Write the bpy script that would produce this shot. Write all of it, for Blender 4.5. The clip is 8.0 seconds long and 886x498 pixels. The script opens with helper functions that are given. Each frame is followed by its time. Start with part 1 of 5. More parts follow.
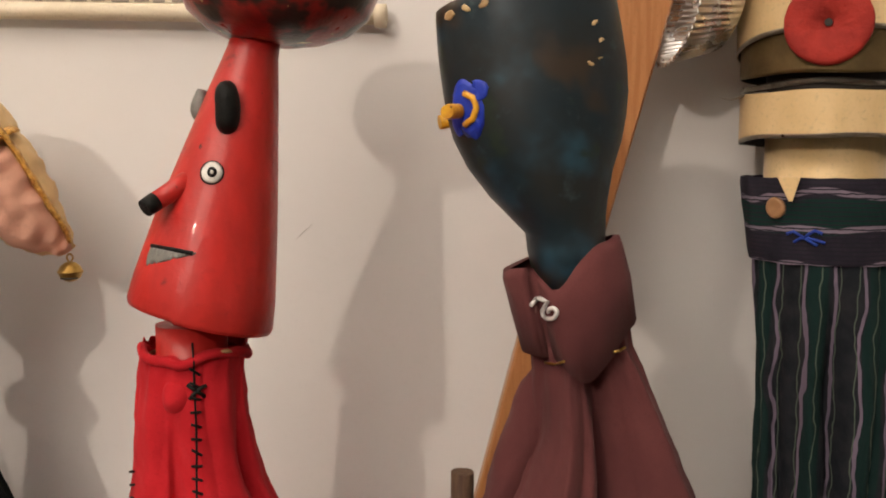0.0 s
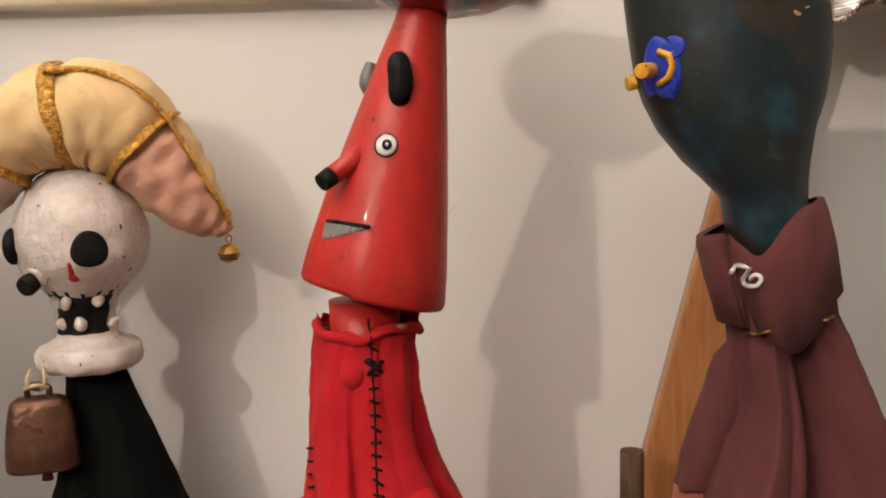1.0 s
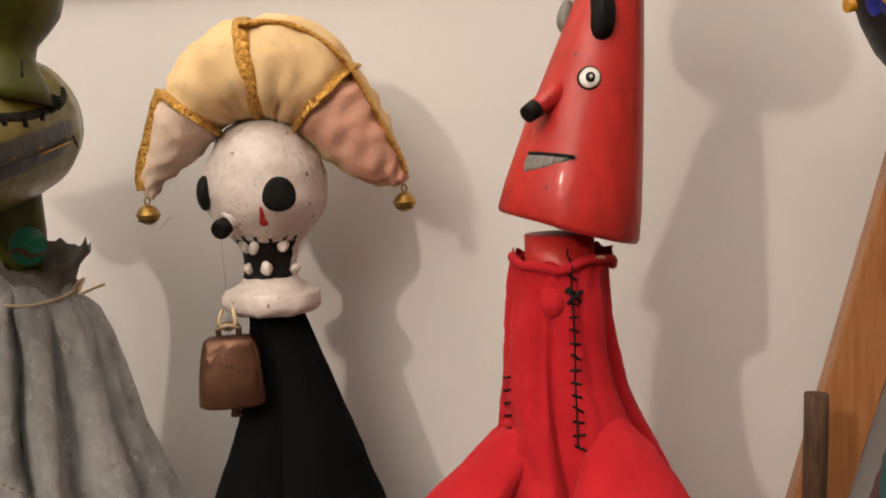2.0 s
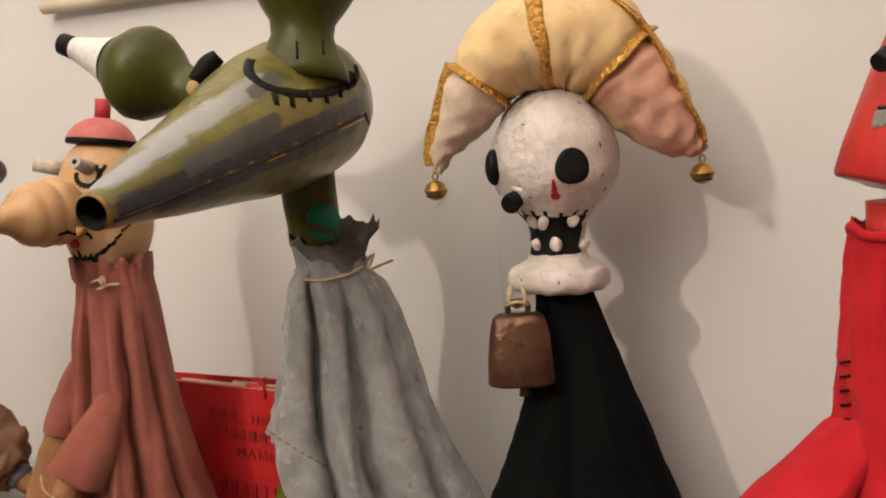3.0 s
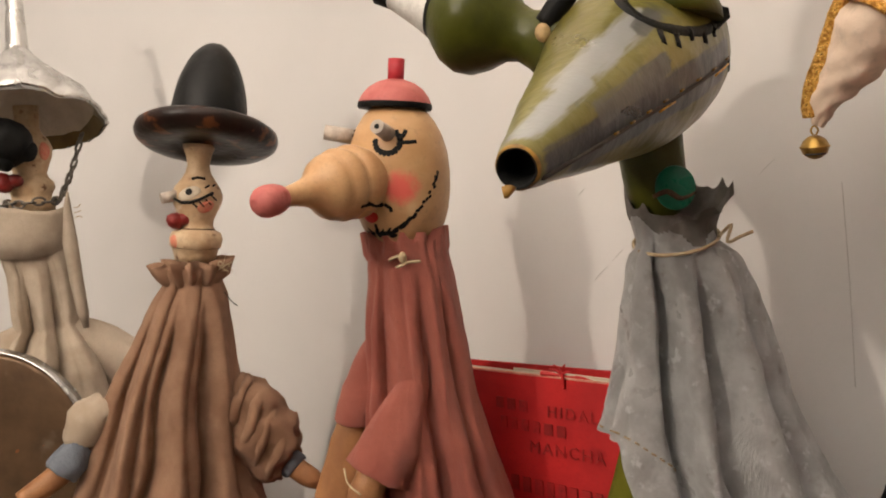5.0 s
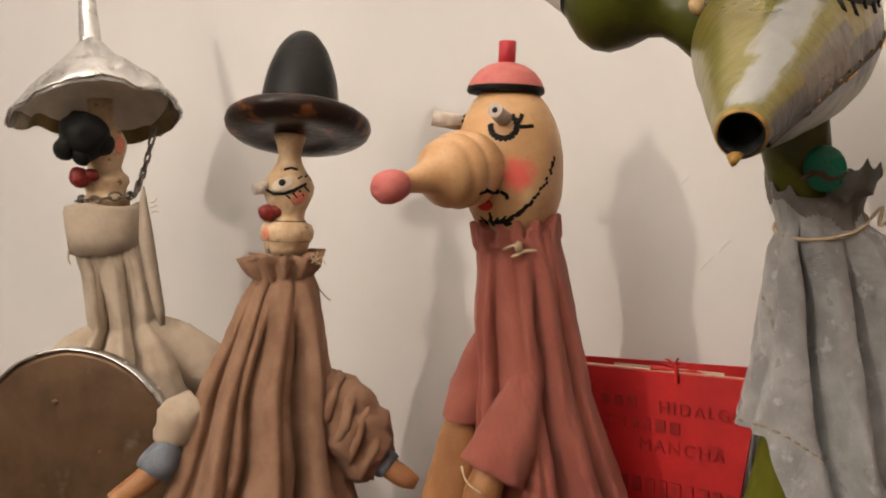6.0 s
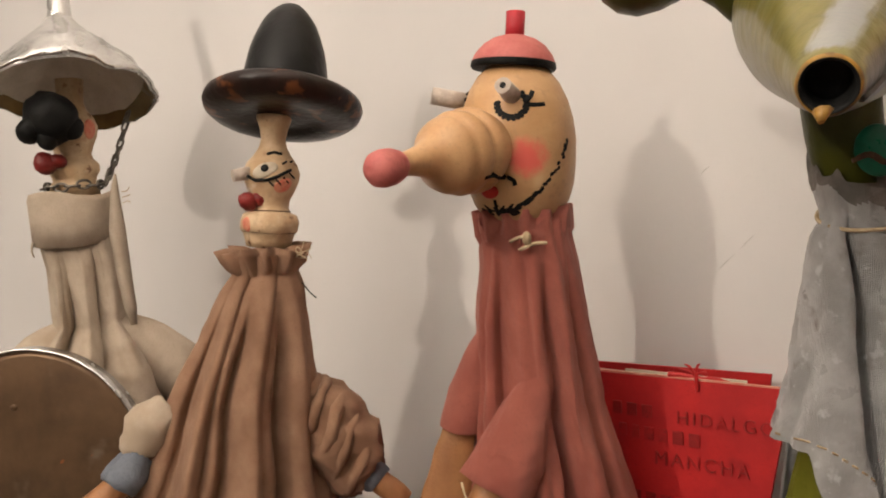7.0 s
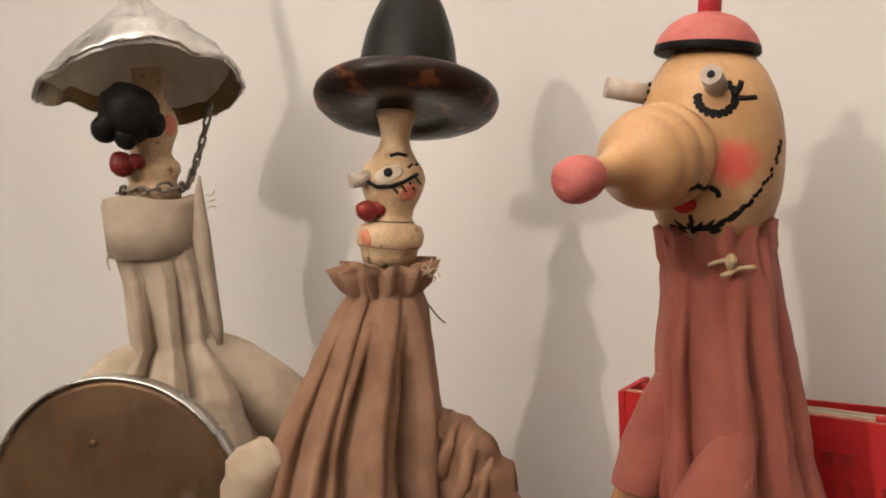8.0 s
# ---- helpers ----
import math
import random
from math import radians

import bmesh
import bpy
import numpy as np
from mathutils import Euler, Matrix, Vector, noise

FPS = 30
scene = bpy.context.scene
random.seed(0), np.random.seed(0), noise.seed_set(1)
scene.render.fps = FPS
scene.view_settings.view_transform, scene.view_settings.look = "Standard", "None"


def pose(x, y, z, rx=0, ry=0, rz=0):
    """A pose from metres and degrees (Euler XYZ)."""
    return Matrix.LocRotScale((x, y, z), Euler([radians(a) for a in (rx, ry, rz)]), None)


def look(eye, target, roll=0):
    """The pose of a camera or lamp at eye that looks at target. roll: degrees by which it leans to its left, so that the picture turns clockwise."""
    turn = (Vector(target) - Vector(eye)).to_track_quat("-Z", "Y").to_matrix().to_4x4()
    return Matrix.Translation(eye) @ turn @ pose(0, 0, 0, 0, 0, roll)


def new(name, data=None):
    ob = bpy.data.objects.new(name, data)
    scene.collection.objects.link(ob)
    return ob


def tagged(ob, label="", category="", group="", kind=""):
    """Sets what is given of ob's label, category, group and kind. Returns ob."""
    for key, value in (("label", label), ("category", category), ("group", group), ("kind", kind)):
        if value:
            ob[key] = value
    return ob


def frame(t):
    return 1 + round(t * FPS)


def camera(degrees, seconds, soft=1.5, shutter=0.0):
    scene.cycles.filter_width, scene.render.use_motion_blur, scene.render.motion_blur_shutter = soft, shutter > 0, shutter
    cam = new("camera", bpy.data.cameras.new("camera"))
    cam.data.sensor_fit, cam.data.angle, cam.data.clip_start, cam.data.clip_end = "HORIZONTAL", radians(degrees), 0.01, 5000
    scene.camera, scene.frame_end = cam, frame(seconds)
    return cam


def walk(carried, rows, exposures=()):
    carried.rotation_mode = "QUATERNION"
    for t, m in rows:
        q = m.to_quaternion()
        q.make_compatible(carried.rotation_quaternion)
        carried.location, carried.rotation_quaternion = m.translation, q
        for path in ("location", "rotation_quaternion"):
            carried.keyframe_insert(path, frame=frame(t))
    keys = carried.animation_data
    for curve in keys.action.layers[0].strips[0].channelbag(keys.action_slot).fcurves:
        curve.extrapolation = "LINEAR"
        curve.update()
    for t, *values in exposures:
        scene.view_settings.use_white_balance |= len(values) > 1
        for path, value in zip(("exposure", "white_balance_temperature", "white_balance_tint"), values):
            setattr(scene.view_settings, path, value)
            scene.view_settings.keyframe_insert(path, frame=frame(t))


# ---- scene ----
from mathutils.bvhtree import BVHTree

cam = camera(51.7, 8.0, soft=1.9)
PATH = [
    (0, (0.017, -0.027, 1.454), (-0.106, 1.959, 1.251), 0.2),
    (0.5, (0.0, -0.021, 1.453), (-0.253, 1.952, 1.239), -0.7),
    (1, (-0.035, -0.019, 1.443), (-0.351, 1.943, 1.218), -1.5),
    (1.2, (-0.049, -0.02, 1.444), (-0.392, 1.934, 1.19), -2.1),
    (2.3, (-0.121, -0.057, 1.388), (-0.709, 1.845, 1.196), -1.8),
    (2.5, (-0.133, -0.053, 1.384), (-0.815, 1.817, 1.193), -2.1),
    (3, (-0.164, -0.043, 1.39), (-1.09, 1.718, 1.186), -3.2),
    (3.5, (-0.19, -0.041, 1.389), (-1.236, 1.653, 1.202), -3.3),
    (4, (-0.235, -0.043, 1.386), (-1.346, 1.607, 1.17), -3.4),
    (4.5, (-0.299, -0.039, 1.384), (-1.456, 1.578, 1.163), -3.9),
    (5.8, (-0.393, -0.056, 1.375), (-1.603, 1.523, 1.161), -5.0),
    (6, (-0.418, -0.069, 1.373), (-1.623, 1.514, 1.167), -4.9),
    (6.5, (-0.46, -0.086, 1.371), (-1.643, 1.513, 1.166), -4.9),
    (7, (-0.468, -0.02, 1.357), (-1.648, 1.582, 1.16), -4.3),
    (7.5, (-0.488, -0.004, 1.364), (-1.729, 1.549, 1.144), -4.6),
    (8, (-0.604, 0.019, 1.375), (-1.831, 1.582, 1.152), -4.5),
]
walk(cam, [(t, look(eye, target, roll)) for t, eye, target, roll in PATH])

# ---- light ----
world = bpy.data.worlds.new("room_world")
scene.world = world
world.use_nodes = True
world.node_tree.nodes["Background"].inputs["Color"].default_value = (1.0, 0.86, 0.72, 1)
world.node_tree.nodes["Background"].inputs["Strength"].default_value = 0.02


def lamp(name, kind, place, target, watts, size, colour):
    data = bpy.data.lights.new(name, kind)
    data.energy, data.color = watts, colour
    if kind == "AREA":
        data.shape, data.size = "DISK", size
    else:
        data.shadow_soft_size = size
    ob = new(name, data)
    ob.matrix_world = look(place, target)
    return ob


lamp("ceiling_spot", "SPOT", (-1.28, -2.25, 2.70), (-0.55, 0.7, 1.35), 104, 0.05, (1.0, 0.86, 0.72)).data.spot_size = radians(70)
# added soft fill; no such lamp is known in the room
lamp("added_ceiling_fill", "AREA", (-0.7, -1.9, 2.78), (-0.65, 0.5, 1.2), 18, 1.3, (1.0, 0.90, 0.80))
# invented upward panel whose ceiling bounce lifts the shadows
lamp("added_bounce_fill", "AREA", (-0.7, -0.9, 2.1), (-0.7, -0.7, 2.8), 96, 1.6, (1.0, 0.87, 0.76))
scene.view_settings.exposure = 0.05

# ---- materials ----


def mix_rgb(nt, fac, a, b):
    m = nt.nodes.new("ShaderNodeMix")
    m.data_type = "RGBA"
    for key, value in ((0, fac), (6, a), (7, b)):
        if isinstance(value, (tuple, float, int)):
            m.inputs[key].default_value = (*value, 1) if isinstance(value, tuple) else value
        else:
            nt.links.new(value, m.inputs[key])
    return m.outputs[2]


def ramp(nt, value, low, high):
    r = nt.nodes.new("ShaderNodeMapRange")
    r.interpolation_type = "SMOOTHSTEP"
    nt.links.new(value, r.inputs[0])
    r.inputs[1].default_value, r.inputs[2].default_value = low, high
    return r.outputs[0]


def noise_of(nt, coords, scale, detail=4, stretch=(1, 1, 1), rough=0.55):
    mp = nt.nodes.new("ShaderNodeMapping")
    mp.inputs["Scale"].default_value = stretch
    nt.links.new(coords, mp.inputs[0])
    n = nt.nodes.new("ShaderNodeTexNoise")
    n.inputs["Scale"].default_value, n.inputs["Detail"].default_value = scale, detail
    n.inputs["Roughness"].default_value = rough
    nt.links.new(mp.outputs[0], n.inputs["Vector"])
    return n.outputs["Fac"]


def vector_node(nt, operation, a, b):
    n = nt.nodes.new("ShaderNodeVectorMath")
    n.operation = operation
    nt.links.new(a, n.inputs[0])
    if operation == "SCALE":
        nt.links.new(b, n.inputs["Scale"])
    elif isinstance(b, Vector):
        n.inputs[1].default_value = b
    elif b is not None:
        nt.links.new(b, n.inputs[1])
    return n.outputs["Value" if operation in ("DOT_PRODUCT", "LENGTH") else "Vector"]


def brush_mask(nt, co, start, stop, wide):
    """One stroke of a dry brush from start to stop: 1 in its middle, streaky towards its edges and ends."""
    along = stop - start
    rel = vector_node(nt, "SUBTRACT", co, start)
    t = nt.nodes.new("ShaderNodeMath")
    t.operation, t.use_clamp = "DIVIDE", True
    nt.links.new(vector_node(nt, "DOT_PRODUCT", rel, along), t.inputs[0])
    t.inputs[1].default_value = along.length_squared
    line = nt.nodes.new("ShaderNodeVectorMath")
    line.operation = "SCALE"
    line.inputs[0].default_value = along
    nt.links.new(t.outputs[0], line.inputs["Scale"])
    off = vector_node(nt, "LENGTH", vector_node(nt, "SUBTRACT", rel, line.outputs["Vector"]), None)
    turned = nt.nodes.new("ShaderNodeVectorRotate")
    turned.rotation_type = "EULER_XYZ"
    turned.invert = True
    turned.inputs["Rotation"].default_value = along.to_track_quat("X", "Z").to_euler()
    nt.links.new(rel, turned.inputs["Vector"])
    streak = noise_of(nt, turned.outputs["Vector"], 240, 3, (0.10, 1, 1))
    worn = nt.nodes.new("ShaderNodeMath")
    worn.operation = "MULTIPLY_ADD"
    nt.links.new(streak, worn.inputs[0])
    worn.inputs[1].default_value = wide * 1.5
    nt.links.new(off, worn.inputs[2])
    return ramp(nt, worn.outputs[0], wide * 1.95, wide * 1.35)


def surface(name, base, shade, scale=30, rough=0.5, metal=0.0, bump=0.15, bump_scale=400, spots=None, stretch=(1, 1, 1),
            weave=0, sheen=0.0, rough_var=0.15, stripes=None, blush=None, coat=0.0, grain=1.0, shine=None, brush=()):
    """base and shade: two colours mixed by a broad noise. spots: (colour, scale, low, high). weave: threads a metre. blush: (place, radius, colour). brush: (from, to, half width, colour)"""
    m = bpy.data.materials.new(name)
    m.use_nodes = True
    nt = m.node_tree
    b = nt.nodes["Principled BSDF"]
    co = nt.nodes.new("ShaderNodeTexCoord").outputs["Object"]
    broad = noise_of(nt, co, scale, 5, stretch)
    col = mix_rgb(nt, ramp(nt, broad, 0.32, 0.68), base, shade)
    fine = noise_of(nt, co, bump_scale, 3)
    dark = tuple(c * (1 - 0.28 * grain) for c in base)
    col = mix_rgb(nt, ramp(nt, fine, 0.5, 0.85), col, dark)
    if stripes:
        for colour, freq, low, high, phase in stripes:
            w = nt.nodes.new("ShaderNodeTexWave")
            w.wave_type, w.bands_direction = "BANDS", phase
            w.inputs["Scale"].default_value, w.inputs["Distortion"].default_value, w.inputs["Detail Scale"].default_value = freq, 2.0, 1.6
            nt.links.new(co, w.inputs["Vector"])
            col = mix_rgb(nt, ramp(nt, w.outputs["Fac"], low, high), col, colour)
    for colour, s, low, high in spots or ():
        col = mix_rgb(nt, ramp(nt, noise_of(nt, co, s, 3), low, high), col, colour)
    for place, radius, colour in blush or ():
        d = nt.nodes.new("ShaderNodeVectorMath")
        d.operation = "DISTANCE"
        d.inputs[1].default_value = place
        nt.links.new(co, d.inputs[0])
        jitter = nt.nodes.new("ShaderNodeMath")
        jitter.operation = "MULTIPLY_ADD"
        nt.links.new(noise_of(nt, co, 140, 3), jitter.inputs[0])
        jitter.inputs[1].default_value = radius * 0.7
        nt.links.new(d.outputs["Value"], jitter.inputs[2])
        col = mix_rgb(nt, ramp(nt, jitter.outputs[0], radius * 1.45, radius * 0.75), col, colour)
    for a, z, wide, colour in brush:
        col = mix_rgb(nt, brush_mask(nt, co, a, z, wide), col, colour)
    nt.links.new(col, b.inputs["Base Color"])
    b.inputs["Metallic"].default_value = metal
    r = nt.nodes.new("ShaderNodeMapRange")
    nt.links.new(broad, r.inputs[0])
    r.inputs[3].default_value, r.inputs[4].default_value = max(rough - rough_var, 0.05), min(rough + rough_var, 1)
    nt.links.new(r.outputs[0], b.inputs["Roughness"])
    b.inputs["Sheen Weight"].default_value = sheen
    b.inputs["Coat Weight"].default_value = coat * 0.6
    b.inputs["Specular IOR Level"].default_value = shine if shine is not None else (0.12 if weave else 0.35)
    height = fine
    if weave:
        total = None
        for direction in ("X", "Z"):
            w = nt.nodes.new("ShaderNodeTexWave")
            w.bands_direction = direction
            w.inputs["Scale"].default_value, w.inputs["Distortion"].default_value = weave, 1.5
            nt.links.new(co, w.inputs["Vector"])
            if total is None:
                total = w.outputs["Fac"]
            else:
                a = nt.nodes.new("ShaderNodeMath")
                nt.links.new(total, a.inputs[0]), nt.links.new(w.outputs["Fac"], a.inputs[1])
                total = a.outputs[0]
        a = nt.nodes.new("ShaderNodeMath")
        nt.links.new(total, a.inputs[0]), nt.links.new(fine, a.inputs[1])
        height = a.outputs[0]
    ridge = None
    if weave:
        wr = nt.nodes.new("ShaderNodeTexNoise")
        wr.inputs["Scale"].default_value, wr.inputs["Detail"].default_value, wr.inputs["Distortion"].default_value = 34, 2, 0.4
        mp = nt.nodes.new("ShaderNodeMapping")
        mp.inputs["Scale"].default_value, mp.inputs["Rotation"].default_value = (1, 1, 0.5), (0.3, 0.35, 0)
        nt.links.new(co, mp.inputs[0]), nt.links.new(mp.outputs[0], wr.inputs["Vector"])
        ridge = nt.nodes.new("ShaderNodeBump")
        ridge.inputs["Strength"].default_value, ridge.inputs["Distance"].default_value = 0.38, 0.011
        crumple = nt.nodes.new("ShaderNodeTexNoise")
        crumple.noise_type, crumple.normalize = "RIDGED_MULTIFRACTAL", True
        crumple.inputs["Scale"].default_value, crumple.inputs["Detail"].default_value, crumple.inputs["Distortion"].default_value = 46, 3, 0.8
        nt.links.new(mp.outputs[0], crumple.inputs["Vector"])
        both = nt.nodes.new("ShaderNodeMath")
        both.operation = "MULTIPLY_ADD"
        nt.links.new(crumple.outputs["Fac"], both.inputs[0])
        both.inputs[1].default_value = 0.16
        nt.links.new(wr.outputs["Fac"], both.inputs[2])
        nt.links.new(both.outputs[0], ridge.inputs["Height"])
    bp = nt.nodes.new("ShaderNodeBump")
    if ridge:
        nt.links.new(ridge.outputs[0], bp.inputs["Normal"])
    bp.inputs["Strength"].default_value, bp.inputs["Distance"].default_value = bump, 0.002
    nt.links.new(height, bp.inputs["Height"])
    nt.links.new(bp.outputs[0], b.inputs["Normal"])
    return m


PLASTER = surface("wall_paint", (0.68, 0.665, 0.65), (0.64, 0.625, 0.61), 3, 0.75, bump=0.03, bump_scale=240, grain=0.12, shine=0.2, spots=[((0.61, 0.59, 0.57), 5, 0.62, 0.9)])
CEILING = surface("ceiling_paint", (0.75, 0.74, 0.72), (0.7, 0.69, 0.67), 3, 0.8)
# unseen floor and shelf, kept dark to send little light upward
FLOORING = surface("floor_boards", (0.12, 0.072, 0.04), (0.08, 0.046, 0.026), 4, 0.45, stretch=(0.3, 4, 1))
SHELF = surface("shelf_paint", (0.17, 0.14, 0.11), (0.13, 0.105, 0.08), 8, 0.6)
RED_PAINT = surface("red_gloss_paint", (0.50, 0.022, 0.018), (0.37, 0.016, 0.012), 45, 0.42, bump=0.3, bump_scale=110, stretch=(1, 1, 0.35),
                    spots=[((0.16, 0.012, 0.01), 55, 0.64, 0.76), ((0.05, 0.012, 0.01), 130, 0.72, 0.76), ((0.52, 0.22, 0.05), 60, 0.74, 0.78)], coat=0.3)
RED_BOWL = surface("worn_red_paint", (0.33, 0.015, 0.012), (0.16, 0.01, 0.008), 40, 0.32, spots=[((0.03, 0.014, 0.01), 36, 0.50, 0.62), ((0.5, 0.33, 0.14), 60, 0.66, 0.69)], coat=0.4)
RED_FELT = surface("red_wool_cloth", (0.50, 0.016, 0.024), (0.40, 0.011, 0.017), 25, 0.85, bump=0.25, bump_scale=700, weave=460, sheen=0.04)
BLACK_PAINT = surface("black_paint", (0.008, 0.008, 0.008), (0.013, 0.013, 0.012), 60, 0.5, bump=0.3, shine=0.10)
GREY_PAINT = surface("grey_paint", (0.15, 0.15, 0.14), (0.22, 0.21, 0.19), 120, 0.4)
WHITE_DOT = surface("white_paint", (0.72, 0.70, 0.66), (0.62, 0.6, 0.56), 160, 0.45)
BLUE_PAINT = surface("dark_blue_green_paint", (0.006, 0.016, 0.023), (0.009, 0.010, 0.009), 22, 0.46, bump=0.12, bump_scale=120,
                     spots=[((0.014, 0.050, 0.076), 24, 0.50, 0.72), ((0.03, 0.05, 0.055), 60, 0.60, 0.76), ((0.012, 0.022, 0.012), 34, 0.60, 0.7), ((0.03, 0.02, 0.012), 20, 0.58, 0.7), ((0.42, 0.30, 0.12), 60, 0.745, 0.765), ((0.20, 0.02, 0.015), 75, 0.78, 0.8)], coat=0.15)
ULTRAMARINE = surface("ultramarine_paint", (0.012, 0.03, 0.33), (0.02, 0.05, 0.42), 150, 0.4)
YELLOW_PAINT = surface("yellow_paint", (0.68, 0.36, 0.02), (0.5, 0.22, 0.02), 160, 0.4, spots=[((0.12, 0.05, 0.02), 200, 0.66, 0.74)])
BARE_WOOD = surface("chipped_bare_wood", (0.5, 0.36, 0.18), (0.36, 0.22, 0.1), 90, 0.6)
MAROON = surface("maroon_cotton_cloth", (0.115, 0.036, 0.036), (0.085, 0.027, 0.028), 14, 0.9, bump=0.25, bump_scale=900, weave=500, sheen=0.04, spots=[((0.2, 0.1, 0.09), 70, 0.74, 0.8)])
SILVER_WIRE = surface("silver_wire", (0.75, 0.74, 0.72), (0.62, 0.61, 0.6), 90, 0.3, 0.35, bump=0.05)
BRASS = surface("old_brass", (0.56, 0.36, 0.10), (0.32, 0.19, 0.05), 110, 0.36, 0.95, bump=0.15)
GOLD_TRIM = surface("gold_braid", (0.85, 0.50, 0.12), (0.30, 0.13, 0.02), 330, 0.3, 0.75, bump=1.0, bump_scale=650)
PINE = surface("varnished_pine", (0.42, 0.19, 0.07), (0.34, 0.135, 0.045), 30, 0.4, stretch=(9, 9, 0.6), bump=0.08, coat=0.3)
BARK = surface("dark_stick_wood", (0.10, 0.055, 0.03), (0.06, 0.03, 0.018), 60, 0.7, stretch=(6, 6, 0.6), bump=0.3)
TIN_CREAM = surface("cream_lacquered_tin", (0.72, 0.54, 0.30), (0.62, 0.44, 0.22), 22, 0.33, 0.12, bump=0.08, spots=[((0.36, 0.2, 0.07), 26, 0.68, 0.85)], stretch=(1, 1, 0.4))
# tin colour with the shade of a can's inside put into it
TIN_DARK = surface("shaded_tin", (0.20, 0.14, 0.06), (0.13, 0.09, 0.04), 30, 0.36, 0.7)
TIN_EDGE = surface("bare_tin_edge", (0.42, 0.39, 0.34), (0.3, 0.27, 0.22), 60, 0.32, 0.9)
# near-black for hollows, with their shade put into the colour
HOLLOW_SHADE = surface("hollow_shade", (0.02, 0.016, 0.012), (0.03, 0.02, 0.015), 60, 0.6)
WHEEL_RED = surface("red_crayon_wood", (0.36, 0.022, 0.012), (0.25, 0.015, 0.01), 60, 0.75, bump=0.5, bump_scale=180)
STRIPES_ACROSS = [((0.010, 0.032, 0.028), 6.5, 0.45, 0.6, "Z"), ((0.22, 0.18, 0.23), 13, 0.90, 0.95, "Z"), ((0.02, 0.02, 0.028), 104, 0.75, 0.85, "Z")]
STRIPES_DOWN = [((0.010, 0.026, 0.025), 8.5, 0.65, 0.8, "X"), ((0.19, 0.15, 0.21), 17, 0.955, 0.975, "X"), ((0.10, 0.13, 0.10), 25.5, 0.985, 0.995, "X")]
BELT_CLOTH = surface("striped_woven_belt", (0.03, 0.024, 0.036), (0.022, 0.02, 0.03), 60, 0.9, bump=0.4, weave=420, stripes=STRIPES_ACROSS)
STRIPED_CLOTH = surface("striped_woven_cloth", (0.026, 0.027, 0.032), (0.014, 0.017, 0.022), 60, 0.9, bump=0.4, weave=420, stripes=STRIPES_DOWN)
BLUE_THREAD = surface("blue_thread", (0.02, 0.06, 0.35), (0.02, 0.04, 0.25), 200, 0.8)
ALUMINIUM = surface("fluted_aluminium", (0.78, 0.77, 0.75), (0.6, 0.59, 0.57), 60, 0.28, 0.95, bump=0.06)
SKULL_WHITE = surface("speckled_white_paint", (0.66, 0.60, 0.56), (0.52, 0.45, 0.40), 38, 0.36, bump=0.9, bump_scale=150,
                      spots=[((0.06, 0.045, 0.04), 170, 0.665, 0.69), ((0.26, 0.16, 0.10), 55, 0.62, 0.8)])
TOOTH = surface("white_tooth_paint", (0.78, 0.71, 0.66), (0.62, 0.54, 0.48), 120, 0.35, bump=0.5, bump_scale=200, coat=0.3)
TEAR_RED = surface("red_tear_paint", (0.5, 0.02, 0.015), (0.42, 0.015, 0.012), 120, 0.4)
BLACK_CLOTH = surface("black_cotton_cloth", (0.0035, 0.0042, 0.0042), (0.006, 0.007, 0.0065), 14, 0.95, bump=0.3, bump_scale=900, weave=500, shine=0.06)
HAT_YELLOW = surface("yellow_quilted_cotton", (0.72, 0.53, 0.28), (0.64, 0.44, 0.22), 18, 0.9, bump=0.5, bump_scale=110, sheen=0.04)
HAT_PINK = surface("pink_quilted_cotton", (0.70, 0.40, 0.29), (0.62, 0.34, 0.24), 18, 0.9, bump=0.5, bump_scale=110, sheen=0.04)
HAT_CREAM = surface("cream_quilted_cotton", (0.68, 0.54, 0.42), (0.60, 0.46, 0.35), 18, 0.9, bump=0.5, bump_scale=110, sheen=0.04)
# rusty copper; its pale patches are white glare put into the colour
RUST_GLARE = surface("rusty_copper_glare", (0.15, 0.070, 0.038), (0.075, 0.036, 0.022), 42, 0.34, 0.6, bump=0.5, bump_scale=110, spots=[((0.42, 0.35, 0.29), 38, 0.66, 0.82), ((0.05, 0.03, 0.02), 70, 0.66, 0.78)], rough_var=0.22)
GREEN_PAINT = surface("olive_green_paint", (0.058, 0.062, 0.006), (0.032, 0.036, 0.004), 30, 0.40, bump=0.3, bump_scale=110, coat=0.12, shine=0.25,
                      spots=[((0.03, 0.03, 0.012), 45, 0.66, 0.8)])
GREEN_GREY = surface("brushed_green_grey_paint", (0.10, 0.098, 0.012), (0.15, 0.152, 0.08), 16, 0.3, bump=0.15, bump_scale=140, coat=0.45, stretch=(0.8, 0.35, 1.6),
                     spots=[((0.06, 0.065, 0.075), 17, 0.57, 0.66), ((0.34, 0.35, 0.34), 13, 0.56, 0.76)])
EMERALD = surface("emerald_plastic", (0.004, 0.15, 0.085), (0.004, 0.11, 0.06), 60, 0.3)
# white flecks are painted glints, the dark spots are stain
GREY_CLOTH = surface("silver_stained_cloth_with_glints", (0.76, 0.765, 0.765), (0.52, 0.52, 0.515), 42, 0.36, 0.06, bump=0.8, bump_scale=85, weave=420, shine=0.65,
                     spots=[((0.86, 0.87, 0.88), 110, 0.58, 0.72), ((0.25, 0.195, 0.185), 60, 0.58, 0.85)], rough_var=0.25)
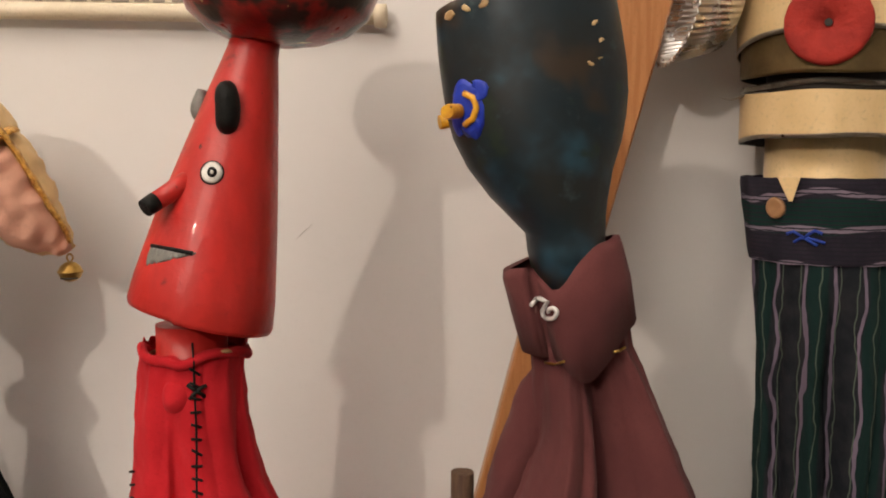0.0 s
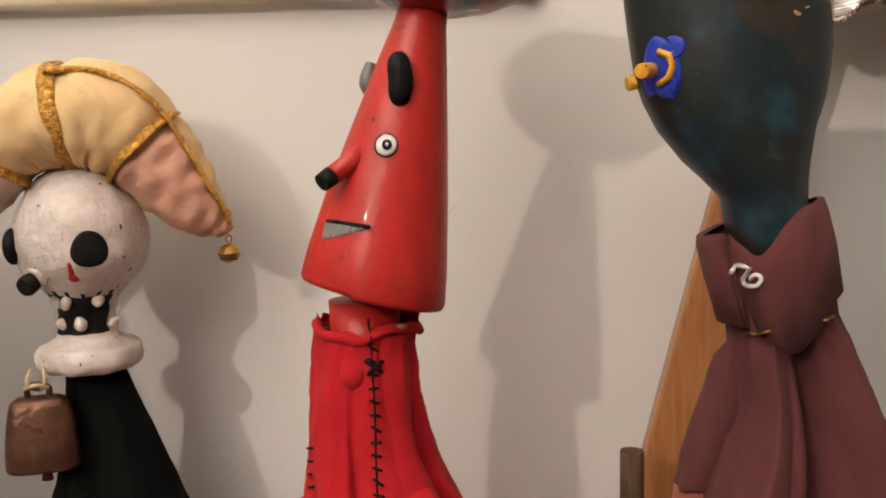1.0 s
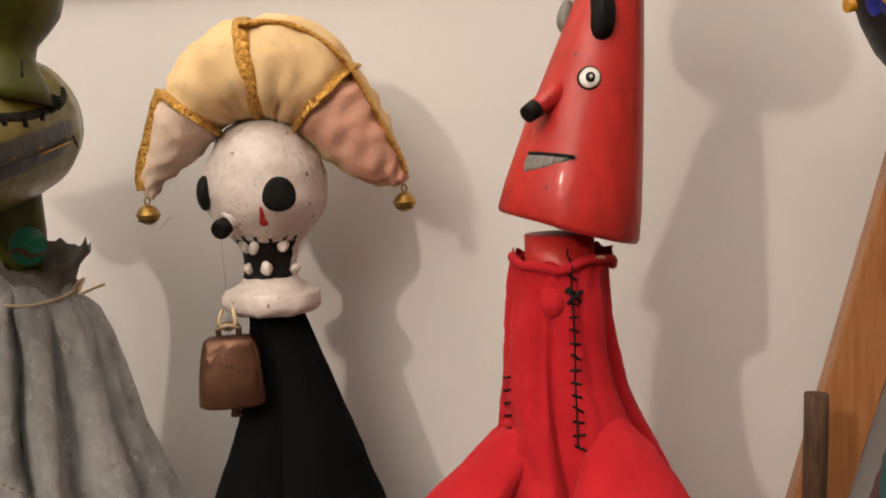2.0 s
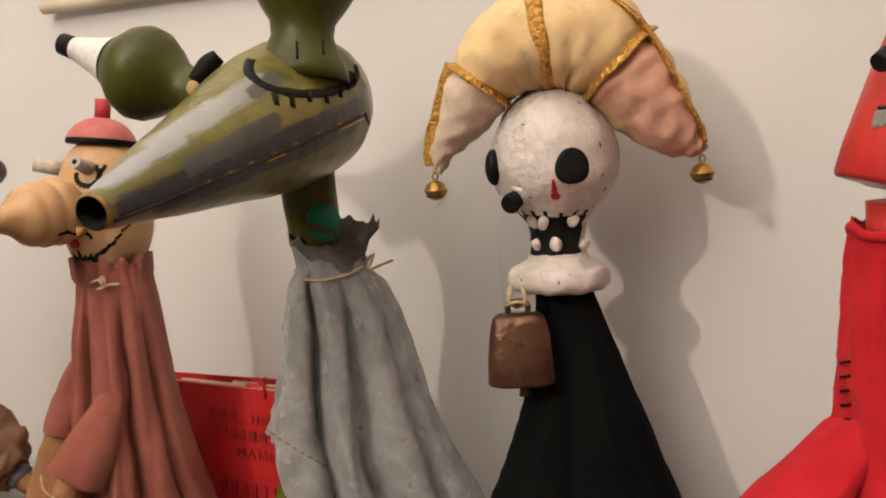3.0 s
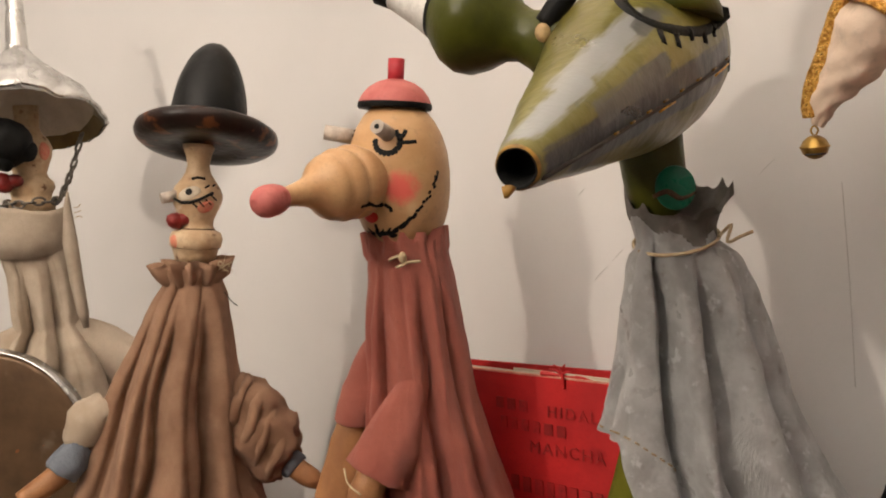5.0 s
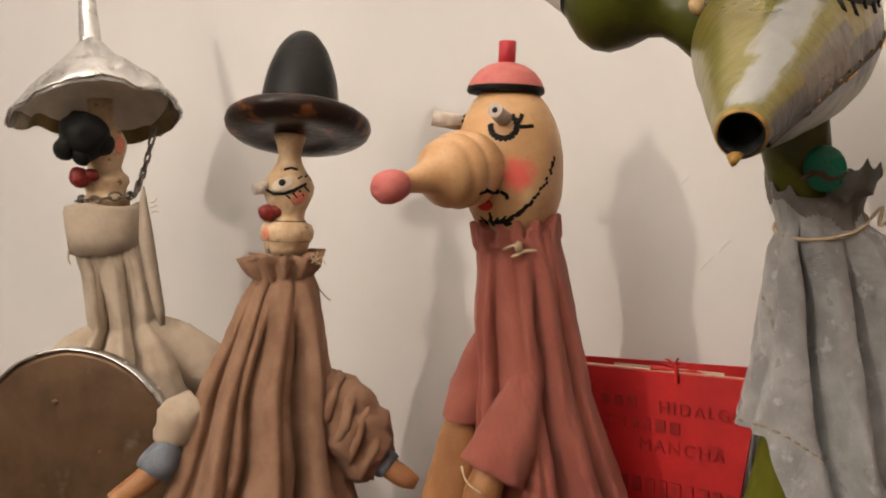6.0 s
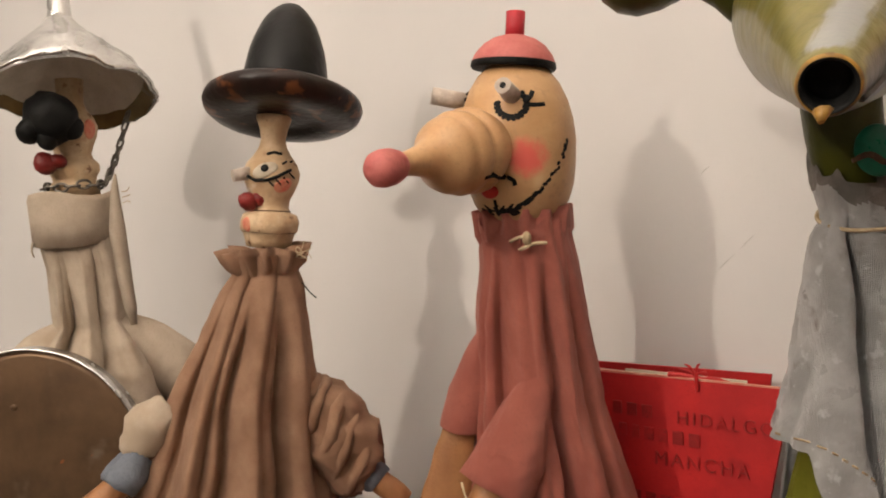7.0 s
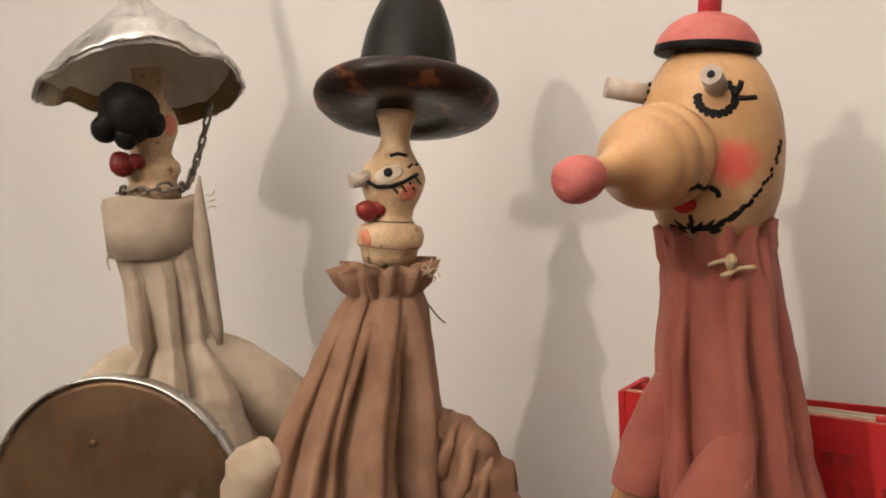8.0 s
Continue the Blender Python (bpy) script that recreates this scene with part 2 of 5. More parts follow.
# collar band, browner and darker than the robe below
BAND_CLOTH = surface("brownish_grey_cloth", (0.30, 0.28, 0.255), (0.20, 0.185, 0.165), 55, 0.6, 0.1, bump=0.7, bump_scale=150, weave=420, spots=[((0.36, 0.34, 0.31), 80, 0.6, 0.78)])
OLIVE_CLOTH = surface("olive_cloth", (0.13, 0.125, 0.012), (0.10, 0.1, 0.01), 30, 0.85, bump=0.3, weave=420)
STRING = surface("cream_string", (0.5, 0.4, 0.26), (0.4, 0.3, 0.18), 200, 0.85)
CLOWN_SKIN = surface("pale_varnished_wood", (0.56, 0.345, 0.170), (0.47, 0.270, 0.122), 20, 0.42, bump=0.12, bump_scale=200, coat=0.25, stretch=(1, 1, 2),
                     spots=[((0.36, 0.19, 0.08), 90, 0.68, 0.78), ((0.64, 0.44, 0.25), 26, 0.58, 0.78)], blush=[((0.003, -0.036, 0.494), 0.0165, (0.70, 0.13, 0.10))])
NOSE_WOOD = surface("turned_beech_wood", (0.54, 0.325, 0.158), (0.46, 0.255, 0.115), 24, 0.42, bump=0.06, coat=0.25, stretch=(3, 1, 3))
PINK_PAINT = surface("pink_paint", (0.52, 0.155, 0.135), (0.44, 0.11, 0.10), 50, 0.55, bump=0.25, spots=[((0.36, 0.07, 0.06), 70, 0.64, 0.76)])
PEG_RED = surface("red_peg_paint", (0.46, 0.03, 0.04), (0.36, 0.02, 0.03), 70, 0.5, bump=0.2)
PEG_GREY = surface("greyed_white_wood", (0.50, 0.43, 0.36), (0.38, 0.32, 0.27), 110, 0.55, bump=0.4)
PINK_CLOTH = surface("dusty_pink_cotton", (0.56, 0.175, 0.125), (0.43, 0.118, 0.083), 22, 0.45, bump=0.7, bump_scale=600, weave=480, sheen=0.04, shine=0.4)
RED_CARD = surface("red_card", (0.48, 0.018, 0.018), (0.38, 0.012, 0.013), 30, 0.5, bump=0.1, spots=[((0.3, 0.01, 0.012), 26, 0.62, 0.75)])
CARD_EDGE = surface("worn_card_edge", (0.62, 0.36, 0.26), (0.55, 0.14, 0.1), 60, 0.8)
DARK_INK = surface("dark_ink", (0.24, 0.013, 0.012), (0.40, 0.016, 0.016), 45, 0.55)
HAT_BLACK = surface("worn_black_lacquer", (0.007, 0.007, 0.007), (0.013, 0.013, 0.0125), 40, 0.36, bump=0.2, bump_scale=160, spots=[((0.09, 0.09, 0.085), 40, 0.66, 0.82)], shine=0.16)
BRIM_LACQUER = surface("worn_brown_black_lacquer", (0.009, 0.006, 0.005), (0.022, 0.010, 0.007), 40, 0.33, bump=0.25, bump_scale=160,
                       spots=[((0.12, 0.040, 0.014), 46, 0.57, 0.66), ((0.4, 0.22, 0.12), 60, 0.75, 0.78)], coat=0.08, shine=0.22)
BOX_SKIN = surface("pale_boxwood", (0.58, 0.43, 0.27), (0.44, 0.29, 0.16), 50, 0.5, bump=0.45, bump_scale=200, spots=[((0.2, 0.1, 0.05), 95, 0.61, 0.70), ((0.66, 0.56, 0.42), 40, 0.6, 0.75), ((0.30, 0.15, 0.08), 45, 0.62, 0.75)])
EYE_WHITE = surface("creamy_eye_paint", (0.56, 0.49, 0.38), (0.46, 0.39, 0.29), 120, 0.45)
DARK_RED = surface("dark_red_bead", (0.22, 0.02, 0.016), (0.15, 0.014, 0.012), 110, 0.4, bump=0.4)
CHEEK = surface("cheek_pink_paint", (0.62, 0.17, 0.11), (0.6, 0.26, 0.16), 160, 0.5)
BROWN_CLOTH = surface("taupe_brown_cotton", (0.32, 0.19, 0.122), (0.215, 0.118, 0.072), 22, 0.88, bump=0.35, bump_scale=700, weave=500, sheen=0.04)
HAND_WOOD = surface("worn_hand_wood", (0.34, 0.16, 0.065), (0.25, 0.11, 0.045), 40, 0.5, stretch=(1, 1, 0.4), bump=0.25)
BLUE_GREY = surface("blue_grey_wool", (0.16, 0.18, 0.21), (0.12, 0.135, 0.16), 60, 0.95, bump=0.6)
BEIGE_CLOTH = surface("beige_linen", (0.50, 0.42, 0.33), (0.36, 0.285, 0.21), 22, 0.88, bump=0.35, bump_scale=700, weave=500, sheen=0.04)
FUNNEL_METAL = surface("dented_aluminium", (0.68, 0.67, 0.65), (0.46, 0.45, 0.43), 40, 0.25, 0.88, bump=1.0, bump_scale=60, rough_var=0.12, spots=[((0.3, 0.28, 0.25), 60, 0.68, 0.8)])
FUNNEL_LINING = surface("enamel_lining", (0.62, 0.57, 0.5), (0.52, 0.47, 0.4), 40, 0.55)
CHAIN_STEEL = surface("dull_steel", (0.24, 0.22, 0.19), (0.15, 0.13, 0.11), 120, 0.4, 0.9)
SHIELD_METAL = surface("tarnished_tin_plate", (0.135, 0.080, 0.042), (0.080, 0.046, 0.024), 16, 0.42, 0.5, bump=0.2, bump_scale=70,
                       spots=[((0.155, 0.115, 0.078), 26, 0.60, 0.78), ((0.25, 0.09, 0.03), 55, 0.70, 0.76)])
PAPER = surface("aged_paper", (0.66, 0.60, 0.48), (0.6, 0.53, 0.4), 12, 0.8)
CREAM_ROD = surface("cream_rod_paint", (0.68, 0.60, 0.46), (0.6, 0.52, 0.38), 20, 0.55)
PALE_INK = surface("pale_ink", (0.22, 0.19, 0.16), (0.3, 0.26, 0.22), 120, 0.8)
PENCIL = surface("pencil_line", (0.53, 0.51, 0.49), (0.59, 0.57, 0.55), 120, 0.8)

# ---- building helpers ----
REST = 0.86          # height of the shelf on which the puppets stand


class Form:
    """Gathers solids of several materials into one mesh."""

    def __init__(self):
        self.bm, self.mats = bmesh.new(), []

    def slot(self, material):
        if material not in self.mats:
            self.mats.append(material)
        return self.mats.index(material)

    def loft(self, material, rings, caps=(True, True), pick=None):
        """Skins closed rings of equal length. pick(i, j): a material for each face instead of one for all."""
        rows = [[self.bm.verts.new(p) for p in ring] for ring in rings]
        n = len(rows[0])
        for i in range(len(rows) - 1):
            for j in range(n):
                f = self.bm.faces.new((rows[i][j], rows[i][(j + 1) % n], rows[i + 1][(j + 1) % n], rows[i + 1][j]))
                f.smooth = True
                f.material_index = self.slot(pick(i, j) if pick else material)
        for end, row in zip(caps, (rows[0][::-1], rows[-1])):
            if end:
                f = self.bm.faces.new(row)
                f.material_index = self.slot(pick(0 if row is not rows[-1] else len(rows) - 2, 0) if pick else material)
        return self

    def lathe(self, material, start, way, profile, seg=40, wobble=0.0, pick=None, squash=1.0, caps=(True, True), wave=None):
        """Turns (height, radius) pairs round an axis. wobble: unevenness in metres. wave(angle): added height of a ring's points by angle."""
        start, q = Vector(start), Vector(way).normalized().to_track_quat("Z", "X")
        rings = []
        for h, r in profile:
            ring = []
            for j in range(seg):
                a = 2 * math.pi * j / seg
                p = Vector((r * math.cos(a), r * math.sin(a) * squash, h + (wave(a) * r if wave else 0)))
                p = start + q @ p
                if wobble:
                    p += wobble * noise.noise_vector(p * 55) + 0.5 * wobble * noise.noise_vector(p * 130)
                ring.append(p)
            rings.append(ring)
        return self.loft(material, rings, caps, pick)

    def ball(self, material, centre, radii, way=(0, 0, 1), seg=24, wobble=0.0, pick=None):
        rx, ry, rz = radii
        n = seg // 2
        profile = [(-rz * math.cos(math.pi * i / n), max(rx * math.sin(math.pi * i / n), rx * 0.02)) for i in range(n + 1)]
        return self.lathe(material, centre, way, profile, seg, wobble, pick, ry / rx)

    def tube(self, material, points, radii, seg=12, wobble=0.0, flat=1.0, caps=(True, True), smooth=4, pick=None):
        """A tube along a smoothed line of points, with a radius at each."""
        pts, rad = smooth_line(points, radii, smooth)
        rings, up = [], Vector((0, 0, 1))
        for i, (p, r) in enumerate(zip(pts, rad)):
            d = (pts[min(i + 1, len(pts) - 1)] - pts[max(i - 1, 0)]).normalized()
            if abs(d.dot(up)) > 0.95:
                up = Vector((0, 1, 0)) if abs(d.y) < 0.9 else Vector((1, 0, 0))
            side = d.cross(up).normalized()
            up = side.cross(d).normalized()
            ring = []
            for j in range(seg):
                a = 2 * math.pi * j / seg
                v = p + side * (r * math.cos(a)) + up * (r * flat * math.sin(a))
                if wobble:
                    v += wobble * noise.noise_vector(v * 60) + 0.5 * wobble * noise.noise_vector(v * 140)
                if wobble > 0.0022:
                    v += (v - p).normalized() * (0.55 * wobble * (1 - 2.6 * abs(noise.noise(v * 45))))
                ring.append(v)
            rings.append(ring)
        return self.loft(material, rings, caps, pick)

    def box(self, material, corners, depth):
        """A slab: four corners of its front and the offset to its back."""
        d = Vector(depth)
        f = [Vector(c) for c in corners]
        a, b = [self.bm.verts.new(p) for p in f], [self.bm.verts.new(p + d) for p in f]
        faces = [a, b[::-1]] + [[a[i], b[i], b[(i + 1) % 4], a[(i + 1) % 4]] for i in range(4)]
        for vs in faces:
            self.bm.faces.new(vs).material_index = self.slot(material)
        return self

    def cloth(self, material, rows, folds=(), depth=0.8, crease=0.003, seed=1, seg=240, steps=130, hem=None, pick=None, back=0.0, pleats=(10, 0.12), rim=0.0):
        """A hanging cloth. rows: height, left and right edge, from top to bottom. folds: (angle at top, angle at bottom, width, height, start 0..1), angle 0 faces
        the viewer and grows to the right. hem(angle): the height at which it ends. pleats: how many gathers and how deep. rim: raggedness of the top edge."""
        hs = [r[0] for r in rows]
        count, deep = pleats
        angles = [-math.pi + 2 * math.pi * j / seg for j in range(seg)]

        def edge(z, k):
            return float(np.interp(-z, [-h for h in hs], [r[k] for r in rows]))

        rings = []
        for i in range(steps + 1):
            s = i / steps
            ks = []
            for a in angles:
                wander = 1.1 * noise.noise(Vector((1.3 * math.cos(a), 1.3 * math.sin(a), 1.4 * s + seed)))
                k = 1.0 + deep * (0.55 + 0.45 * min(1, 2.5 * s)) * (abs(math.sin(0.5 * count * a + 2.2 * wander + seed)) ** 0.8 - 0.65) * (1 + 1.3 * wander)
                for a0, a1, width, height, begin in folds:
                    if s <= begin:
                        continue
                    way = a0 + (a1 - a0) * s + 0.10 * noise.noise(Vector((7 * s, a0 * 3, seed)))
                    d = (a - way + math.pi) % (2 * math.pi) - math.pi
                    k += (1.6 if height > 0 else 2.3) * height * min((s - begin) * 7, 1) * math.exp(-abs(d / (width if height > 0 else 1.25 * width)) ** 1.4)
                ks.append(max(k, 0.3))
            reach = [(1 + 0.35 * (k - 1)) * math.sin(a) + 0.30 * min(0.0, k - 1) * math.cos(a) for k, a in zip(ks, angles)]
            low_x, high_x = min(reach), max(reach)
            ring = []
            for a, k, x in zip(angles, ks, reach):
                low = hem(a) if hem else hs[-1]
                z = hs[0] + (low - hs[0]) * s
                le, ri = edge(z, 1), edge(z, 2)
                w = (ri - le) / 2
                p = Vector((le + (ri - le) * (x - low_x) / (high_x - low_x), back - w * depth * k * math.cos(a), z))
                ca, sa = math.cos(a), math.sin(a)
                q = Vector((ca * 3.5, sa * 3.5, p.z * 15 + seed))
                p += crease * 0.7 * noise.noise_vector(q)
                q = Vector((p.x * 45 + p.z * 34, p.y * 45, p.z * 17 + seed))
                sharp = (1 - 2.6 * abs(noise.noise(q))) + 0.5 * (1 - 2.6 * abs(noise.noise(q * 2.1 + Vector((7, 0, 0)))))
                p += Vector((sa, -ca, 0)) * (crease * 0.33 * sharp * min(1, 0.25 + 3 * s))
                p += crease * 0.10 * noise.noise_vector(p * 210)
                if rim and s < 0.06:
                    p.z += rim * (1 - s / 0.06) * (noise.noise(Vector((ca * 4, sa * 4, seed))) - 1.7 * max(0.0, ca))
                ring.append(p)
            rings.append(ring)
        return self.loft(material, rings, (False, False), pick)

    def find(self, eye, u, z):
        """The surface point that a viewer at eye meets behind the place (u, 0, z), and its normal."""
        from_eye = Vector(eye)
        self.bm.normal_update()
        tree = BVHTree.FromBMesh(self.bm)
        hit, normal, _, _ = tree.ray_cast(from_eye, (Vector((u, 0, z)) - from_eye).normalized())
        if hit is None:
            return None, None
        if normal.dot(from_eye - hit) < 0:
            normal = -normal
        return hit, normal

    def dab(self, material, eye, u, z, size, thick=0.0012, turn=0.0, wobble=0.0):
        """A raised dab of paint: an oval of two half sizes laid on the surface."""
        p, n = self.find(eye, u, z)
        if p is None:
            return self
        q = n.to_track_quat("Z", "Y") @ Euler((0, 0, turn)).to_quaternion()
        self.bm.normal_update()
        tree, rings = BVHTree.FromBMesh(self.bm), []
        for h, k in ((-thick * 0.5, 1.0), (thick * 0.5, 1.0), (thick, 0.8), (thick, 0.4), (thick, 0.05)):
            ring = []
            for t in np.linspace(0, 2 * math.pi, 21)[:-1]:
                v = p + q @ Vector((size[0] * k * math.cos(t), size[1] * k * math.sin(t), 0)) + wobble * k * noise.noise_vector(p * 80 + Vector((t, 0, 0)))
                near, nn, _, _ = tree.find_nearest(v)
                ring.append(near + (nn if nn.dot(n) > 0 else -nn) * h)
            rings.append(ring)
        return self.loft(material, rings, (False, True))

    def line(self, material, eye, places, radius, lift=0.0002, step=0.004):
        """A painted or sewn line over the surface through the (u, z) places."""
        pts = []
        for (u0, z0), (u1, z1) in zip(places, places[1:]):
            n = max(2, int(math.hypot(u1 - u0, z1 - z0) / step))
            pts += [(u0 + (u1 - u0) * i / n, z0 + (z1 - z0) * i / n) for i in range(n)]
        found = [self.find(eye, *p) for p in (*pts, places[-1])]
        line = [p + n * lift for p, n in found if p is not None]
        if len(line) > 1:
            self.tube(material, line, [radius] * len(line), 6, smooth=1)
        return self

    def done(self, name, place=(0, 0, 0), turn=0.0, label="", category="", group="", kind="", parent=None, drop=0.0, lift=0.0):
        """drop: height of the base, which becomes zero. lift: raises all but the foot by so much."""
        for v in self.bm.verts:
            v.co.z = v.co.z - drop + (lift if v.co.z > drop + 0.002 else 0)
        bmesh.ops.recalc_face_normals(self.bm, faces=self.bm.faces)
        me = bpy.data.meshes.new(name)
        self.bm.to_mesh(me)
        self.bm.free()
        for m in self.mats:
            me.materials.append(m)
        ob = new(name, me)
        ob.location, ob.rotation_euler = place, (0, 0, radians(turn))
        ob.parent = parent
        return tagged(ob, label, category, group, kind)


def smooth_line(points, radii, smooth):
    pts, rad = [Vector(p) for p in points], list(radii)
    if smooth < 2 or len(pts) < 3:
        return pts, rad
    out, rr = [], []
    for i in range(len(pts) - 1):
        p0, p1, p2, p3 = pts[max(i - 1, 0)], pts[i], pts[i + 1], pts[min(i + 2, len(pts) - 1)]
        r0, r1, r2, r3 = rad[max(i - 1, 0)], rad[i], rad[i + 1], rad[min(i + 2, len(pts) - 1)]
        for k in range(smooth):
            t = k / smooth
            w = (-0.5 * t + t * t - 0.5 * t ** 3, 1 - 2.5 * t * t + 1.5 * t ** 3, 0.5 * t + 2 * t * t - 1.5 * t ** 3, -0.5 * t * t + 0.5 * t ** 3)
            out.append(p0 * w[0] + p1 * w[1] + p2 * w[2] + p3 * w[3])
            rr.append(max(r0 * w[0] + r1 * w[1] + r2 * w[2] + r3 * w[3], 0.0002))
    return out + [pts[-1]], rr + [rad[-1]]


def slab(name, low, high, material, label="", category="", kind=""):
    f = Form()
    (x0, y0, z0), (x1, y1, z1) = low, high
    f.box(material, [(x0, y0, z0), (x1, y0, z0), (x1, y0, z1), (x0, y0, z1)], (0, y1 - y0, 0))
    return f.done(name, label=label, category=category, kind=kind)


def spot_on(ax, turn, u, v, z):
    """A place given beside an axis, in a frame turned about it, as a place in the room."""
    a = radians(turn)
    return Vector((ax[0] + u * math.cos(a) - v * math.sin(a), ax[1] + u * math.sin(a) + v * math.cos(a), z))


# ---- the room ----
# only the back wall is in view; the pale others bounce fill light
WALL = 0.728
slab("wall_back", (-3.2, WALL, 0), (2.2, WALL + 0.15, 2.85), PLASTER, "off-white painted plaster wall with faint marks", "wall", "structure")
slab("wall_left", (-3.35, -3.2, 0), (-3.2, WALL + 0.15, 2.85), PLASTER, "off-white painted side wall of the room", "wall", "structure")
slab("wall_right", (2.2, -3.2, 0), (2.35, WALL + 0.15, 2.85), PLASTER, "off-white painted side wall of the room", "wall", "structure")
slab("wall_front", (-3.2, -3.35, 0), (2.2, -3.2, 2.85), PLASTER, "off-white painted wall behind the viewer", "wall", "structure")
slab("floor", (-3.35, -3.35, -0.1), (2.35, WALL + 0.15, 0), FLOORING, "brown wooden board floor", "floor", "structure")
slab("ceiling", (-3.35, -3.35, 2.85), (2.35, WALL + 0.15, 2.95), CEILING, "plain white painted ceiling", "ceiling", "structure")
slab("display_shelf", (-2.4, 0.12, 0), (1.2, WALL - 0.002, REST), SHELF, "plain brown display plinth along the wall", "plinth", "structure")

# faint pencil lines and scuffs on the wall
for run in (((-0.5125, 1.33), (-0.509, 1.25), (-0.507, 1.165)),):
    f = Form()
    f.tube(PENCIL, [(x, WALL - 0.0001, z) for x, z in run], [0.0004] * len(run), 6)
    f.done("pencil_line", label="thin grey pencil line drawn on the wall", category="mark", kind="structure")
for (x, z), size in (((-0.146, 1.390), 0.007), ((-0.709, 1.270), 0.006), ((-0.727, 1.253), 0.007), ((-0.57, 1.345), 0.007), ((-0.742, 1.33), 0.004)):
    f = Form()
    f.tube(PENCIL, [(x - size, WALL - 0.0001, z - size * 0.9), (x, WALL - 0.0003, z + 0.001), (x + size, WALL - 0.0001, z + size * 1.0)], [0.0002, 0.00045, 0.0002], 6)
    f.done("wall_scuff", label="small grey scuff on the wall paint", category="mark", kind="structure")

# ---- the long paper poster at the top of the wall ----
slope = -0.021


def rod_z(x):
    return 1.565 + (x + 0.075) * slope


poster = new("wall_poster")
poster.location = (-0.61, WALL, rod_z(-0.61))
tagged(poster, "long cream paper poster with a cream wooden rod along its foot", "poster")


def on_poster(f, name, label=""):
    for v in f.bm.verts:
        v.co -= poster.location
    return f.done(name, label=label, parent=poster)


f = Form()
f.box(PAPER, [(-1.062, WALL - 0.004, rod_z(-1.062) + 0.004), (-0.09, WALL - 0.004, rod_z(-0.10) + 0.004), (-0.09, WALL - 0.004, rod_z(-0.09) + 0.5), (-1.062, WALL - 0.004, rod_z(-1.062) + 0.5)], (0, 0.003, 0))
on_poster(f, "sheet", "cream paper sheet")
f = Form()
f.tube(CREAM_ROD, [(-1.070, WALL - 0.013, rod_z(-1.070)), (-0.6, WALL - 0.013, rod_z(-0.6)), (-0.080, WALL - 0.013, rod_z(-0.080))], [0.0072] * 3, 20)
on_poster(f, "rod", "cream painted wooden rod")
f = Form()
f.tube(CREAM_ROD, [(-0.084, WALL - 0.013, rod_z(-0.084)), (-0.075, WALL - 0.013, rod_z(-0.075))], [0.0095] * 2, 20, smooth=1)
on_poster(f, "end_cap", "pale round end cap of the rod")
rnd = random.Random(4)
for row in range(3):
    x = -0.42
    while x < -0.16:
        w = rnd.uniform(0.004, 0.016)
        f = Form()
        z = rod_z(x) + 0.0095 + row * 0.009 + rnd.uniform(-0.0006, 0.0006)
        f.box(PALE_INK, [(x, WALL - 0.0052, z), (x + w, WALL - 0.0052, z), (x + w, WALL - 0.0052, z + 0.0022), (x, WALL - 0.0052, z + 0.0022)], (0, 0.0008, 0))
        on_poster(f, "ink_bar")
        x += w + rnd.uniform(0.003, 0.006)

# ---- leaning pole and stick behind the maroon puppet ----
f = Form()
top, foot = Vector((0.2300, 0.665, 1.99)), Vector((-0.066, 0.66, REST))
side, back = Vector((0.0205, 0, -0.005)), Vector((0, 0.03, 0))
rings = []
for k in np.linspace(0, 1, 14):
    p = foot.lerp(top, k)
    w = 0.78 + 0.45 * k
    ring = [p + side * (w * a) + back * b for a, b in ((-1, 0.08), (-0.92, 0), (0.92, 0), (1, 0.08), (1, 0.92), (0.92, 1), (-0.92, 1), (-1, 0.92))]
    rings.append(ring)
f.loft(PINE, rings)
for face in f.bm.faces:
    face.smooth = False
f.done("wooden_pole", label="varnished orange pine pole leaning against the wall", category="pole")
f = Form()
f.tube(BARK, [(-0.010, 0.594, REST), (-0.010, 0.597, 1.05), (-0.007, 0.596, 1.233)], [0.009, 0.0085, 0.0082], 10, 0.0008)
f.done("stick_end", label="short dark round stick standing upright behind the puppets", category="stick")

# ---- red cone-headed puppet ----
AX, TURN_BY, EYE_AT = (-0.1525, 0.518), 19.8, (0.0, -0.585, 1.448)
f = Form()
base, crown = Vector((-0.0145, 0, 1.347)), Vector((0.0244, 0, 1.522))
axis = (crown - base).normalized()
f.lathe(RED_PAINT, base, axis, [(-0.0005, 0.041), (0.0, 0.0445), (0.003, 0.0455), (0.02, 0.0435), (0.06, 0.0365), (0.1, 0.0288), (0.14, 0.0208), (0.165, 0.0155), (0.182, 0.0138)], 56)
for v in f.bm.verts:
    low = min(1.0, max(0.0, (1.405 - v.co.z) / 0.05))
    v.co.z += 0.05 * max(0.0, 0.01 - v.co.x) * low
    v.co.x += 0.0035 * low * (v.co.x < -0.03)
f.lathe(RED_BOWL, (0.036, 0.0, 1.513), (0.04, 0, 1), [(0, 0.012), (0.002, 0.026), (0.008, 0.042), (0.018, 0.054), (0.032, 0.060), (0.045, 0.0605), (0.06, 0.055), (0.072, 0.042), (0.079, 0.022), (0.081, 0.004)], 56, 0.0012)
f.tube(RED_PAINT, [(-0.012, -0.012, 1.436), (-0.0365, -0.026, 1.4205)], [0.0065, 0.0055], 16, smooth=1)
